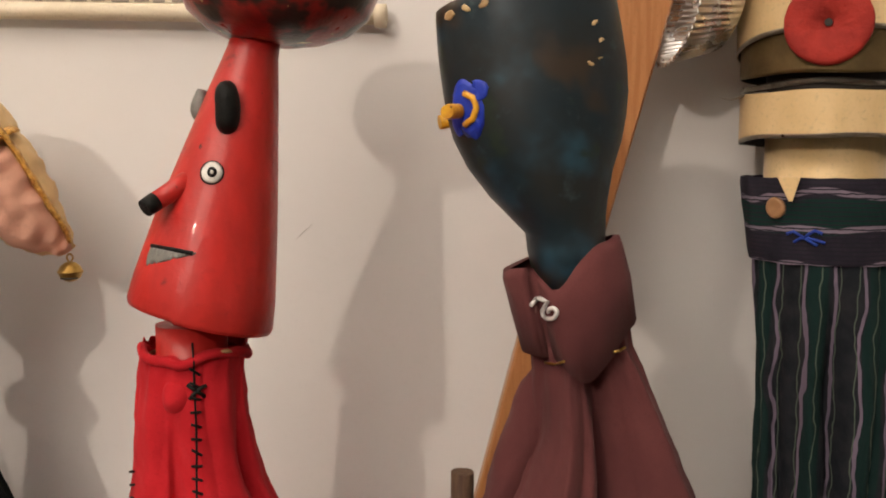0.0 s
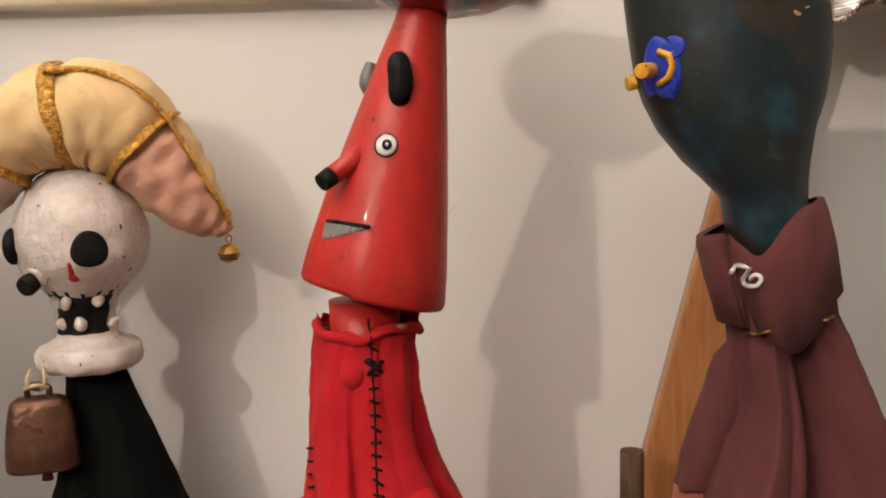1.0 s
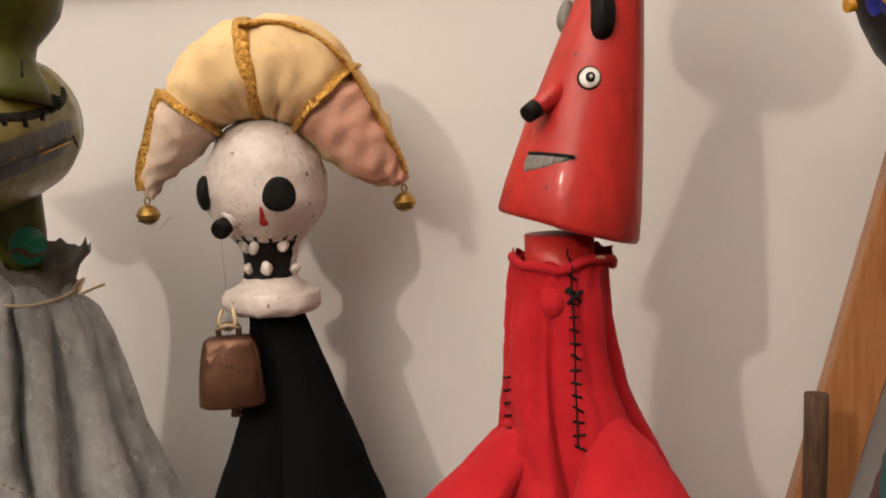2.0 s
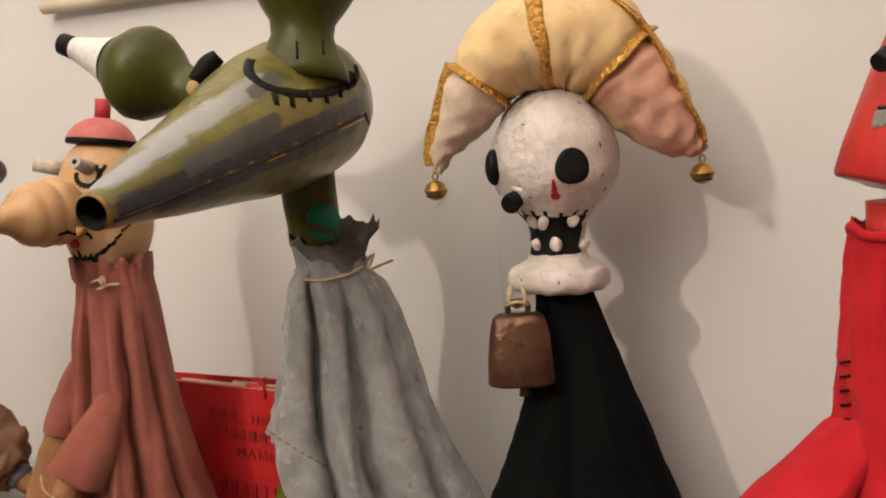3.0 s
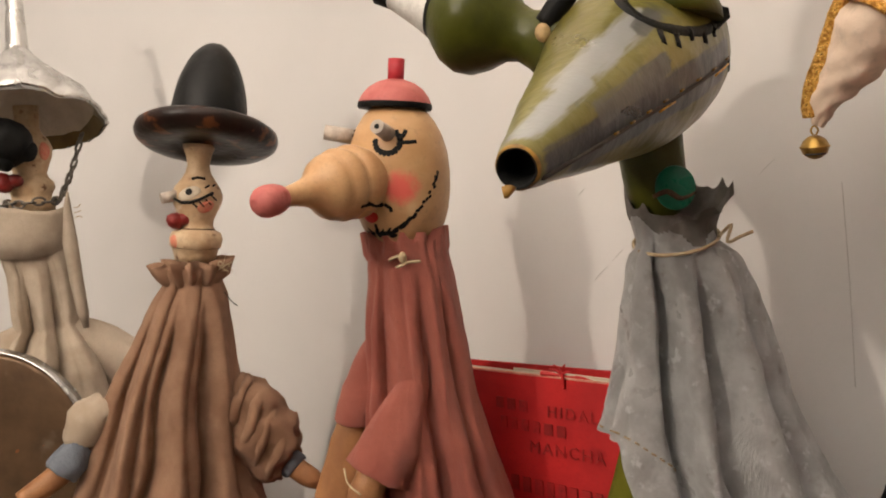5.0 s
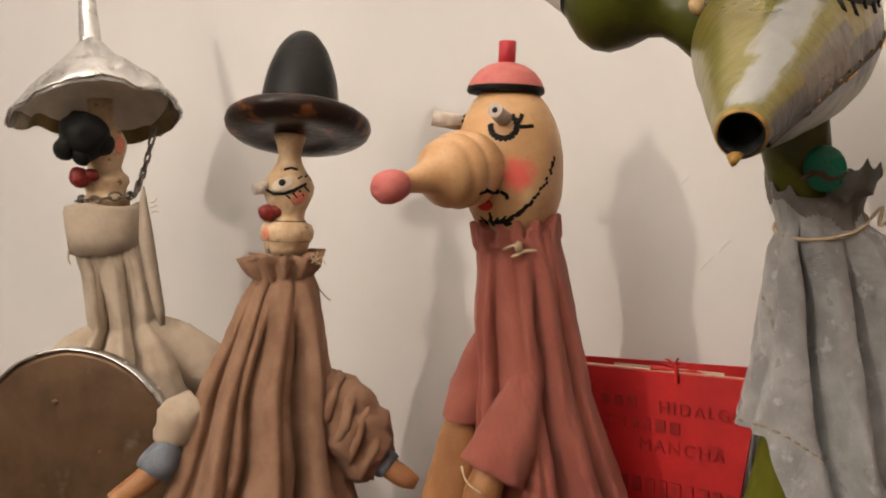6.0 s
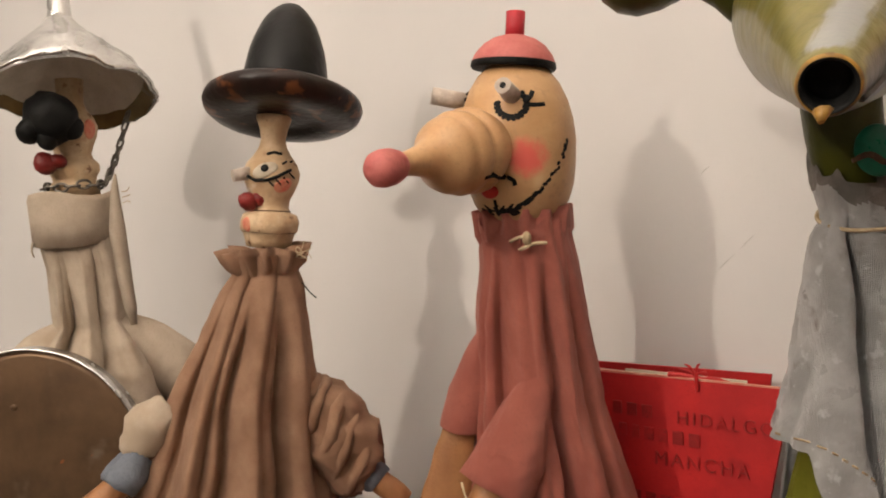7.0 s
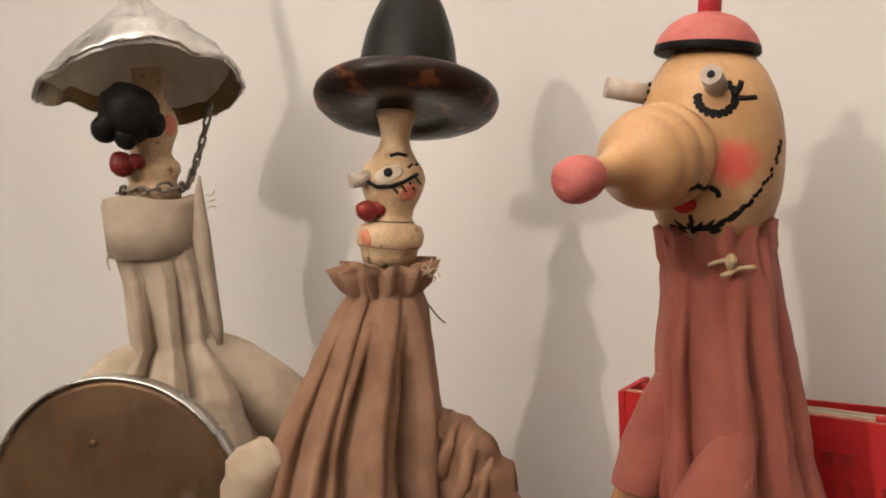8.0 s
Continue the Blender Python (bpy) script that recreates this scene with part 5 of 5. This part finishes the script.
f.tube(PINK_CLOTH, [(0.008, -0.018, 1.22), (-0.004, -0.034, 1.185), (-0.020, -0.047, 1.148), (-0.032, -0.054, 1.126)], [0.003, 0.015, 0.0245, 0.0265], 36, 0.0017)
f.tube(HAND_WOOD, [(-0.026, -0.058, 1.14), (-0.04, -0.066, 1.115), (-0.048, -0.07, 1.085)], [0.012, 0.014, 0.012], 16, 0.002)
f.tube(STRING, [(-0.052, -0.076, 1.140), (-0.048, -0.083, 1.130), (-0.038, -0.087, 1.123)], [0.0008] * 3, 6)
f.done("puppet", (*AX, REST), TURN_BY, "pale wooden clown puppet with long turned nose, pink robe", "puppet", "puppets along the wall", drop=REST, lift=0.003)

# ---- puppet with the black hat ----
AX, TURN_BY, EYE_AT = (-1.025, 0.527), 42.6, (0.0, -0.82, 1.353)
f = Form()
lean = Vector((0.135, 0.02, 1)).normalized()
foot = Vector((-0.0225, 0, 1.293))
spindle = [(0, 0.0185), (0.006, 0.0200), (0.0115, 0.0215), (0.014, 0.0240), (0.021, 0.0248), (0.027, 0.0225), (0.030, 0.0170), (0.034, 0.0152), (0.040, 0.0162), (0.047, 0.0195), (0.055, 0.0226), (0.062, 0.0232), (0.069, 0.0208), (0.076, 0.0155), (0.083, 0.0115), (0.090, 0.0100), (0.098, 0.0112), (0.106, 0.0140), (0.110, 0.0155)]
f.lathe(BOX_SKIN, foot, lean, spindle, 40, 0.0009)
# raised dark rings drawn for the shade in the turned grooves
for h, r in ((0.0125, 0.0222), (0.0305, 0.0166)):
    f.lathe(BARK, foot + lean * (h - 0.0006), lean, [(0, r * 0.9), (0.0003, r + 0.0004), (0.0012, r + 0.0004), (0.0015, r * 0.9)], 32, 0.0006)
f.tube(PEG_GREY, [(-0.030, -0.010, 1.356), (-0.0445, -0.016, 1.3545)], [0.0055, 0.005], 14, 0.0006, smooth=1)
f.dab(EYE_WHITE, EYE_AT, -0.0185, 1.3575, (0.0125, 0.0062), 0.0007, 0.35)
f.dab(BLACK_PAINT, EYE_AT, -0.0185, 1.359, (0.0032, 0.0032), 0.0014)
f.line(BLACK_PAINT, EYE_AT, [(-0.034, 1.354), (-0.027, 1.3495), (-0.018, 1.3490), (-0.008, 1.3515), (0.002, 1.3555)], 0.0014, 0.0006)
f.line(BLACK_PAINT, EYE_AT, [(-0.016, 1.3705), (-0.010, 1.3715), (-0.004, 1.3695)], 0.0014, 0.0)
for u, z, d in ((-0.016, 1.3475, -0.004), (-0.010, 1.349, -0.005), (-0.004, 1.3505, -0.0055), (0.001, 1.3535, -0.005), (-0.004, 1.361, 0.002), (0.002, 1.362, 0.002)):
    f.line(BLACK_PAINT, EYE_AT, [(u, z), (u + 0.0035, z + d)], 0.0009, 0.0)
f.dab(CHEEK, EYE_AT, -0.0045, 1.3435, (0.0085, 0.0062), 0.0005, 0.2, 0.001)
p, n = f.find(EYE_AT, -0.031, 1.333)
f.ball(DARK_RED, p + Vector((-0.004, -0.005, -0.0005)), (0.0082, 0.0078, 0.0085), (1, 0.3, 0), 10, 0.0016)
f.ball(DARK_RED, p + Vector((0.005, -0.004, 0.0008)), (0.0065, 0.006, 0.0075), (1, 0.3, 0), 10, 0.0012)
f.dab(CHEEK, EYE_AT, -0.0385, 1.3135, (0.005, 0.007), 0.0006)
sancho_rows = [(1.288, -0.058, 0.006), (1.280, -0.0565, 0.0035), (1.2726, -0.0545, 0.0000), (1.2581, -0.0660, 0.0040), (1.2383, -0.0777, 0.0046), (1.2186, -0.0889, 0.0052), (1.1941, -0.1042, 0.0064), (1.1692, -0.117, 0.008), (1.1439, -0.1273, 0.0100), (1.1185, -0.1377, 0.0120), (1.0778, -0.1549, 0.016), (1.0, -0.17, 0.032), (REST, -0.2, 0.06)]
f.cloth(BROWN_CLOTH, sancho_rows, folds=[(-0.75, -0.62, 0.10, -0.14, 0.08), (-0.42, -0.34, 0.14, 0.11, 0.06), (-0.1, -0.05, 0.10, -0.22, 0.06), (0.25, 0.28, 0.17, 0.14, 0.06), (0.62, 0.68, 0.10, -0.24, 0.07), (0.95, 0.95, 0.16, 0.10, 0.06), (-1.15, -1.1, 0.15, 0.08, 0.08)], depth=0.8, crease=0.0022, seed=51, pleats=(9, 0.22))
ruffle(f, BROWN_CLOTH, -0.026, ((1.271, 0.0265, 0.001), (1.276, 0.0305, 0.0045), (1.284, 0.0325, 0.0065), (1.2925, 0.0345, 0.0085), (1.292, 0.032, 0.0075), (1.282, 0.027, 0.003), (1.275, 0.024, 0.001)), 11)
for k in range(9):
    s = Vector((0.002 + random.uniform(-0.004, 0.004), -0.014, 1.283 + random.uniform(-0.004, 0.006)))
    f.tube(STRING, [s, s + Vector((random.uniform(0.002, 0.006), -0.003, random.uniform(-0.002, 0.004))), s + Vector((random.uniform(0.005, 0.010), -0.002, random.uniform(-0.004, 0.008)))], [0.0006, 0.0005, 0.0003], 6)
f.tube(BLACK_PAINT, [(0.003, -0.012, 1.262), (0.009, -0.014, 1.253), (0.014, -0.014, 1.248)], [0.0005] * 3, 6)
# near sleeve, puffed, with a wool cuff and a wooden hand
f.tube(BROWN_CLOTH, [(-0.012, 0.0, 1.165), (0.010, 0.004, 1.138), (0.026, 0.0, 1.112), (0.040, -0.006, 1.094), (0.046, -0.008, 1.088)], [0.022, 0.034, 0.035, 0.027, 0.016], 40, 0.006)
for k, (u, z, r) in enumerate(((0.001, 1.15, 0.029), (0.013, 1.134, 0.034), (0.024, 1.117, 0.0355), (0.034, 1.102, 0.032))):
    ring = [Vector((u + 0.55 * r * math.cos(a) * 0.7 + 0.002, 0.001 - r * math.sin(a), z + 0.8 * r * math.cos(a))) for a in np.linspace(0, 2 * math.pi, 26)]
    f.tube(BROWN_CLOTH, ring, [0.0045] * 26, 8, 0.003, smooth=1)
f.tube(BLUE_GREY, [(0.040, -0.006, 1.096), (0.050, -0.010, 1.087), (0.053, -0.011, 1.084)], [0.0135, 0.0145, 0.0125], 20, 0.002)
f.tube(HAND_WOOD, [(0.046, -0.01, 1.09), (0.058, -0.013, 1.080), (0.069, -0.015, 1.0725), (0.077, -0.016, 1.0675)], [0.010, 0.0105, 0.0095, 0.006], 18, 0.0007)
# far sleeve with a pale cuff
f.tube(BEIGE_CLOTH, [(-0.115, -0.012, 1.165), (-0.133, -0.02, 1.152), (-0.140, -0.024, 1.135)], [0.016, 0.019, 0.016], 28, 0.003)
f.tube(BLUE_GREY, [(-0.138, -0.026, 1.135), (-0.152, -0.034, 1.118), (-0.157, -0.036, 1.112)], [0.0135, 0.0165, 0.014], 24, 0.003)
f.tube(HAND_WOOD, [(-0.152, -0.034, 1.116), (-0.172, -0.042, 1.103), (-0.190, -0.05, 1.094)], [0.0105, 0.0115, 0.009], 18, 0.001)
f.done("puppet", (*AX, REST), TURN_BY, "small pale wooden puppet in a gathered taupe brown robe", "puppet", "puppets along the wall", drop=REST, lift=0.001)

hat = new("round_hat")
brim_at = spot_on(AX, TURN_BY, -0.0015, 0, 1.3995)
hat.location, hat.rotation_euler = brim_at, (0, 0, radians(TURN_BY))
tagged(hat, "black wooden hat with egg crown and worn brown brim", "hat")
tilt = Vector((0.15, 0.33, 1)).normalized()
f = Form()
f.lathe(BRIM_LACQUER, (0, 0, 0), tilt, [(0.000, 0.016), (0.001, 0.030), (-0.001, 0.034), (-0.001, 0.050), (0.001, 0.0595), (0.005, 0.0645), (0.010, 0.0665), (0.0145, 0.0655), (0.018, 0.061), (0.0195, 0.05), (0.019, 0.03)], 72, 0.0004)
f.done("brim", parent=hat, label="brown and black lacquered brim with worn edge")
f = Form()
egg = [(0.0185, 0.0340)] + [(0.020 + 0.085 * s, 0.0352 * (max(0.0, 1 - (max(0, s - 0.05) / 0.95) ** 2.0)) ** 0.56 + 0.0005) for s in np.linspace(0, 1, 26)]
f.lathe(HAT_BLACK, tilt * 0.0, tilt, egg, 56, 0.0004)
f.done("crown", parent=hat, label="black egg-shaped wooden crown")

# ---- puppet with the funnel hat ----
AX, TURN_BY, EYE_AT = (-1.31, 0.53), 54.1, (0.0, -1.037, 1.353)
f = Form()
up = Vector((0.05, 0.04, 1)).normalized()
foot = Vector((-0.019, 0, 1.345))
spindle = [(0, 0.0245), (0.012, 0.0240), (0.016, 0.0205), (0.021, 0.0215), (0.027, 0.0250), (0.034, 0.0245), (0.039, 0.0195), (0.044, 0.0170), (0.052, 0.0195), (0.062, 0.0235), (0.072, 0.0250), (0.081, 0.0215), (0.088, 0.0160), (0.095, 0.0128), (0.120, 0.0135)]
f.lathe(BOX_SKIN, foot, up, spindle, 40, 0.0006)
f.dab(CHEEK, EYE_AT, 0.003, 1.414, (0.008, 0.011), 0.0008)
nose = Vector((-0.031, -0.036, 1.4245))
f.ball(BLACK_PAINT, nose, (0.0275, 0.024, 0.0265), (0.3, -0.5, 1), 28, 0.0025)
f.ball(BLACK_PAINT, nose + Vector((-0.019, -0.008, -0.012)), (0.013, 0.012, 0.012), (1, 0, 0), 18, 0.002)
f.ball(BLACK_PAINT, nose + Vector((-0.004, -0.010, -0.021)), (0.011, 0.010, 0.010), (1, 0, 0), 18, 0.002)
f.ball(BLACK_PAINT, nose + Vector((0.018, -0.006, -0.012)), (0.011, 0.010, 0.012), (1, 0, 0), 18, 0.002)
f.ball(DARK_RED, (-0.042, -0.022, 1.3815), (0.0115, 0.010, 0.0105), (1, 0.2, 0), 12, 0.002)
f.ball(DARK_RED, (-0.031, -0.022, 1.3825), (0.0075, 0.008, 0.0095), (1, 0.2, 0), 12, 0.002)
quix_rows = [(1.315, -0.056, 0.012), (1.2962, -0.0570, 0.0140), (1.2772, -0.0540, 0.0180), (1.2463, -0.0545, 0.0200), (1.2148, -0.0540, 0.0202), (1.2051, -0.0640, 0.0270), (1.17, -0.085, 0.045), (1.1, -0.115, 0.06), (REST, -0.14, 0.09)]
f.cloth(BEIGE_CLOTH, quix_rows, folds=[(-0.75, -0.45, 0.14, 0.14, 0.02), (-0.40, -0.2, 0.10, -0.24, 0.02), (0.0, 0.05, 0.15, 0.14, 0.02), (0.38, 0.25, 0.08, -0.16, 0.02), (0.75, 0.6, 0.2, 0.12, 0.02)], depth=0.85, crease=0.0026, seed=61, pleats=(7, 0.14))
collar(f, BEIGE_CLOTH, lambda a: (-0.0225 + 0.0405 * math.sin(a), -0.031 * math.cos(a), 1.350 - 0.003 * math.sin(a) - 0.002 * math.sin(3 * a)),
       lambda a: (-0.0265 + 0.034 * math.sin(a), -0.031 * math.cos(a), 1.302 - 0.006 * math.cos(a)), 0.0035)
f.tube(BEIGE_CLOTH, [(-0.062, -0.014, 1.304), (-0.064, -0.016, 1.296), (-0.0625, -0.016, 1.289)], [0.0016, 0.001, 0.0006], 6)
# near shoulder and arm, far arm behind the shield
f.tube(BEIGE_CLOTH, [(-0.01, -0.006, 1.207), (0.025, 0.0, 1.187), (0.062, 0.002, 1.153), (0.10, 0.0, 1.108), (0.13, -0.01, 1.06)], [0.022, 0.030, 0.034, 0.036, 0.037], 40, 0.0020)
f.tube(BEIGE_CLOTH, [(-0.04, -0.004, 1.205), (-0.075, -0.006, 1.182), (-0.09, -0.01, 1.14)], [0.018, 0.026, 0.028], 36, 0.0018)
# long loose strip of cloth at the side
strip = []
for z, u, w in ((1.366, 0.022, 0.001), (1.35, 0.020, 0.004), (1.31, 0.0185, 0.008), (1.27, 0.020, 0.0075), (1.23, 0.023, 0.006), (1.212, 0.0245, 0.003)):
    strip.append([Vector((u - w, -0.030, z)), Vector((u, -0.0315, z)), Vector((u + w, -0.028, z)), Vector((u, -0.0285, z))])
f.loft(BEIGE_CLOTH, strip)
for k in range(0, 6, 2):
    f.tube(STRING, [(0.026, -0.029, 1.336 + 0.003 * k), (0.031, -0.029, 1.338 + 0.0025 * k), (0.034, -0.029, 1.336 + 0.004 * k)], [0.0005] * 3, 5)
# chain collar links
for k in range(16):
    a = 2 * math.pi * k / 16
    c = Vector((-0.019 + 0.0275 * math.sin(a), -0.0275 * math.cos(a), 1.357 + 0.001 * math.sin(5 * a)))
    t = Vector((math.cos(a), math.sin(a), 0))
    n2 = Vector((0, 0, 1)) if k % 2 else Vector((math.sin(a), -math.cos(a), 0))
    f.tube(CHAIN_STEEL, [c + t * 0.007 * math.cos(b) + n2 * 0.0042 * math.sin(b) for b in np.linspace(0, 2 * math.pi, 13)], [0.0014] * 13, 6, smooth=1)
f.done("puppet", (*AX, REST), TURN_BY, "beige linen robed wooden puppet with a lumpy black nose", "puppet", "puppets along the wall", drop=REST)

# funnel hat
funnel = new("funnel_hat")
rim_at = spot_on(AX, TURN_BY, -0.0185, 0.002, 1.4455)
funnel.location, funnel.rotation_euler = rim_at, (0, 0, radians(TURN_BY))
tagged(funnel, "dented aluminium kitchen funnel worn upside down as a hat", "funnel")
tilt = Vector((0.02, 0.31, 1)).normalized()
q = tilt.to_track_quat("Z", "X")


def dented(profile, seg=84, dent=0.0075):
    rings = []
    for h, r in profile:
        ring = []
        for j in range(seg):
            a = 2 * math.pi * j / seg
            w = max(0.0, min(1.0, (r - 0.02) / 0.05))
            sag = (0.006 * math.sin(2 * a + 0.4) + 0.0045 * math.sin(3 * a + 2.0)) * w
            p = q @ Vector((r * math.cos(a), r * math.sin(a), h + sag))
            p += dent * w * noise.noise_vector(p * 28) + dent * 0.4 * w * noise.noise_vector(p * 70)
            ring.append(p)
        rings.append(ring)
    return rings


outer = [(0.0, 0.0865), (0.0035, 0.0885), (0.007, 0.0865), (0.012, 0.0825), (0.022, 0.0775), (0.034, 0.0685), (0.044, 0.0565), (0.056, 0.0425), (0.068, 0.0295), (0.078, 0.0195), (0.086, 0.0135)]
f = Form()
f.loft(FUNNEL_METAL, dented(outer), (False, False))
edge_ring = dented([(0.0032, 0.0888)])[0]
f.tube(FUNNEL_METAL, [*edge_ring, edge_ring[0]], [0.0017] * (len(edge_ring) + 1), 8, smooth=1)
f.done("cone", parent=funnel, label="dented shiny aluminium cone")
f = Form()
# the two outer bands use the darker tin colour
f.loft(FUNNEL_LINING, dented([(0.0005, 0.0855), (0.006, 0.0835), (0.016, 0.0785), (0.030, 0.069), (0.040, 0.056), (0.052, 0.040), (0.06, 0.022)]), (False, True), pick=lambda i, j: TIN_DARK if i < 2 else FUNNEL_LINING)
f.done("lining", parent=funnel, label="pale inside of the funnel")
f = Form()
f.lathe(FUNNEL_METAL, tilt * 0.084, tilt, [(0, 0.0138), (0.006, 0.0118), (0.05, 0.0098), (0.09, 0.0085), (0.09, 0.0075), (0.05, 0.0085)], 32)
f.done("spout", parent=funnel)

# chain that hangs from the funnel's rim
chain = new("hat_chain")
start, stop = spot_on(AX, TURN_BY, 0.0405, 0.030, 1.4315), spot_on(AX, TURN_BY, 0.011, -0.008, 1.357)
chain.location = start
tagged(chain, "dull steel link chain hanging from the funnel's rim", "chain")
count = 9
for k in range(count):
    s = (k + 0.5) / count
    c = start.lerp(stop, s) + Vector((0, 0, -0.006 * math.sin(math.pi * s))) - start
    way = (stop - start).normalized()
    across = way.cross(Vector((0, 1, 0))).normalized()
    if k % 2:
        across = way.cross(across).normalized()
    f = Form()
    loop = []
    for b in np.linspace(0, 2 * math.pi, 17):
        loop.append(c + way * 0.0066 * math.cos(b) + across * 0.0042 * math.sin(b) * (0.55 + 0.45 * abs(math.cos(b))))
    f.tube(CHAIN_STEEL, loop, [0.0014] * 17, 7, smooth=1)
    f.done("link", parent=chain)

# round tin plate held as a shield
plate = new("tin_shield")
plate.location, plate.rotation_euler = (-1.258, 0.402, 1.106), (radians(-4), 0, radians(30))
tagged(plate, "round tarnished tin plate with bright rim used as shield", "plate")
f = Form()
f.lathe(SHIELD_METAL, (0, 0, 0), (0, -1, 0), [(-0.004, 0.1065), (-0.001, 0.106), (0, 0.101), (0.0006, 0.05), (0.0009, 0.008), (0.0004, 0.003), (0.0002, 0.001)], 80, 0.0008)
f.ball(SHIELD_METAL, (-0.013, -0.001, 0.056), (0.0035, 0.0015, 0.003), seg=12)
f.done("disc", parent=plate, label="brown tarnished dented disc")
f = Form()
f.lathe(FUNNEL_METAL, (0, 0, 0), (0, -1, 0), [(-0.012, 0.1092), (0.002, 0.1096), (0.0035, 0.1090), (0.0035, 0.1078), (0.002, 0.1068), (-0.004, 0.1060)], 96, 0.0007)
f.done("rim", parent=plate, label="bright worn metal rim")

# ---- red hand-lettered card book behind the clown ----
book = new("red_book")
book.location = (-0.78, 0.636, REST)
tagged(book, "red hand-lettered card book tied with red thread", "book")


def book_part(f, name, label=""):
    for v in f.bm.verts:
        v.co -= book.location
    return f.done(name, label=label, parent=book)


tl, tr = Vector((-0.925, 0.636, 1.1785)), Vector((-0.653, 0.636, 1.174))
br, bl = Vector((-0.712, 0.615, REST)), Vector((-0.925, 0.615, REST))
f = Form()
rings = []
for s in np.linspace(0, 1, 14):
    a, b = bl.lerp(tl, s), br.lerp(tr, s)
    bow = 0.004 * math.sin(math.pi * s)
    ring = [a + Vector((0, -bow, 0)), a.lerp(b, 0.5) + Vector((0, -bow - 0.002, 0)), b + Vector((0, -bow, 0)), b + Vector((0.0005, 0.0022 - bow, 0)), a.lerp(b, 0.5) + Vector((0, 0.0005 - bow, 0)), a + Vector((0, 0.0025 - bow, 0))]
    rings.append(ring)
f.loft(RED_CARD, rings)
for face in f.bm.faces:
    face.smooth = False
book_part(f, "front_cover", "red card front cover")
f = Form()
f.box(CARD_EDGE, [tl + Vector((0.004, -0.0005, 0.0002)), tr + Vector((-0.001, -0.0005, 0.0002)), tr + Vector((-0.001, -0.0005, 0.0012)), tl + Vector((0.004, -0.0005, 0.0012))], (0, 0.0028, 0))
book_part(f, "worn_edge", "pale worn edge of the cover")
f = Form()
btr = Vector((-0.686, 0.702, 1.167))
f.box(RED_CARD, [Vector((-0.92, 0.66, REST)), Vector((-0.73, 0.70, REST)), btr, Vector((-0.92, 0.66, 1.178))], (0, 0.0025, 0))
book_part(f, "back_cover", "red card back cover")
f = Form()
f.box(RED_CARD, [Vector((-0.927, 0.614, REST)), Vector((-0.922, 0.614, REST)), Vector((-0.9225, 0.634, 1.1785)), Vector((-0.9275, 0.634, 1.1785))], (0, 0.045, 0))
book_part(f, "spine")
for k in range(5):
    f = Form()
    y = 0.642 + 0.009 * k
    f.box(PAPER, [Vector((-0.918, y, REST + 0.01)), Vector((-0.74, y + 0.006, REST + 0.01)), Vector((-0.70, y + 0.006, 1.165)), Vector((-0.918, y, 1.172))], (0, 0.0012, 0))
    book_part(f, "page", "cream paper page")
f = Form()
rnd = random.Random(9)
line = [Vector((-0.745 + 0.0125 * k, 0.6365 + 0.008 * min(k, 4) / 4, 1.1795 - 0.0018 * k + rnd.uniform(-0.001, 0.001))) for k in range(6)]
f.tube(RED_CARD, line, [0.0022] * 6, 8, 0.001)
for d in ((-0.008, 0.008), (0.004, 0.009), (-0.012, 0.004), (0.009, 0.003)):
    f.tube(RED_CARD, [(-0.722, 0.634, 1.180), (-0.722 + d[0] * 0.5, 0.633, 1.180 + d[1] * 0.8), (-0.722 + d[0], 0.633, 1.180 + d[1])], [0.0012, 0.001, 0.0007], 6)
f.tube(RED_CARD, [(-0.721, 0.6335, 1.182), (-0.721, 0.6325, 1.176), (-0.7205, 0.6325, 1.168)], [0.0016] * 3, 6)
book_part(f, "red_thread", "knotted red thread")


def cover_text(words, x, z, size):
    cu = bpy.data.curves.new("letters", "FONT")
    cu.body, cu.size, cu.extrude, cu.space_character = words, size, 0.0003, 1.25
    tmp = bpy.data.objects.new("letters", cu)
    scene.collection.objects.link(tmp)
    bpy.context.view_layer.update()
    me = bpy.data.meshes.new_from_object(tmp.evaluated_get(bpy.context.evaluated_depsgraph_get()))
    bpy.data.objects.remove(tmp)
    bpy.data.curves.remove(cu)
    me.materials.clear()
    me.materials.append(DARK_INK)
    ob = new("lettering", me)
    ob.parent = book
    s = (z - REST) / (1.176 - REST)
    y = 0.615 + 0.021 * s - 0.004 * math.sin(math.pi * s) - 0.0030
    ob.matrix_local = Matrix.Translation(Vector((x, y, z)) - book.location) @ Euler((radians(86), 0, radians(0))).to_matrix().to_4x4() @ Euler((0, 0, radians(-1.5))).to_matrix().to_4x4()


cover_text("HIDALGO", -0.738, 1.142, 0.0145)
cover_text("MANCHA", -0.756, 1.109, 0.0150)
rnd = random.Random(12)
for z, x0, x1, h in ((1.145, -0.79, -0.757, 0.010), (1.128, -0.785, -0.72, 0.010), (1.073, -0.775, -0.675, 0.0135)):
    x = x0
    while x < x1:
        w = rnd.uniform(0.006, 0.009)
        s = (z - REST) / (1.176 - REST)
        y = 0.615 + 0.021 * s - 0.004 * math.sin(math.pi * s) - 0.0030
        f = Form()
        zz = z - (x - x0) * 0.05
        f.box(DARK_INK, [(x, y - 0.0002, zz), (x + w, y - 0.0002, zz), (x + w, y + 0.0003, zz + h), (x, y + 0.0003, zz + h)], (0, 0.0008, 0))
        book_part(f, "ink_bar")
        x += w + 0.0045
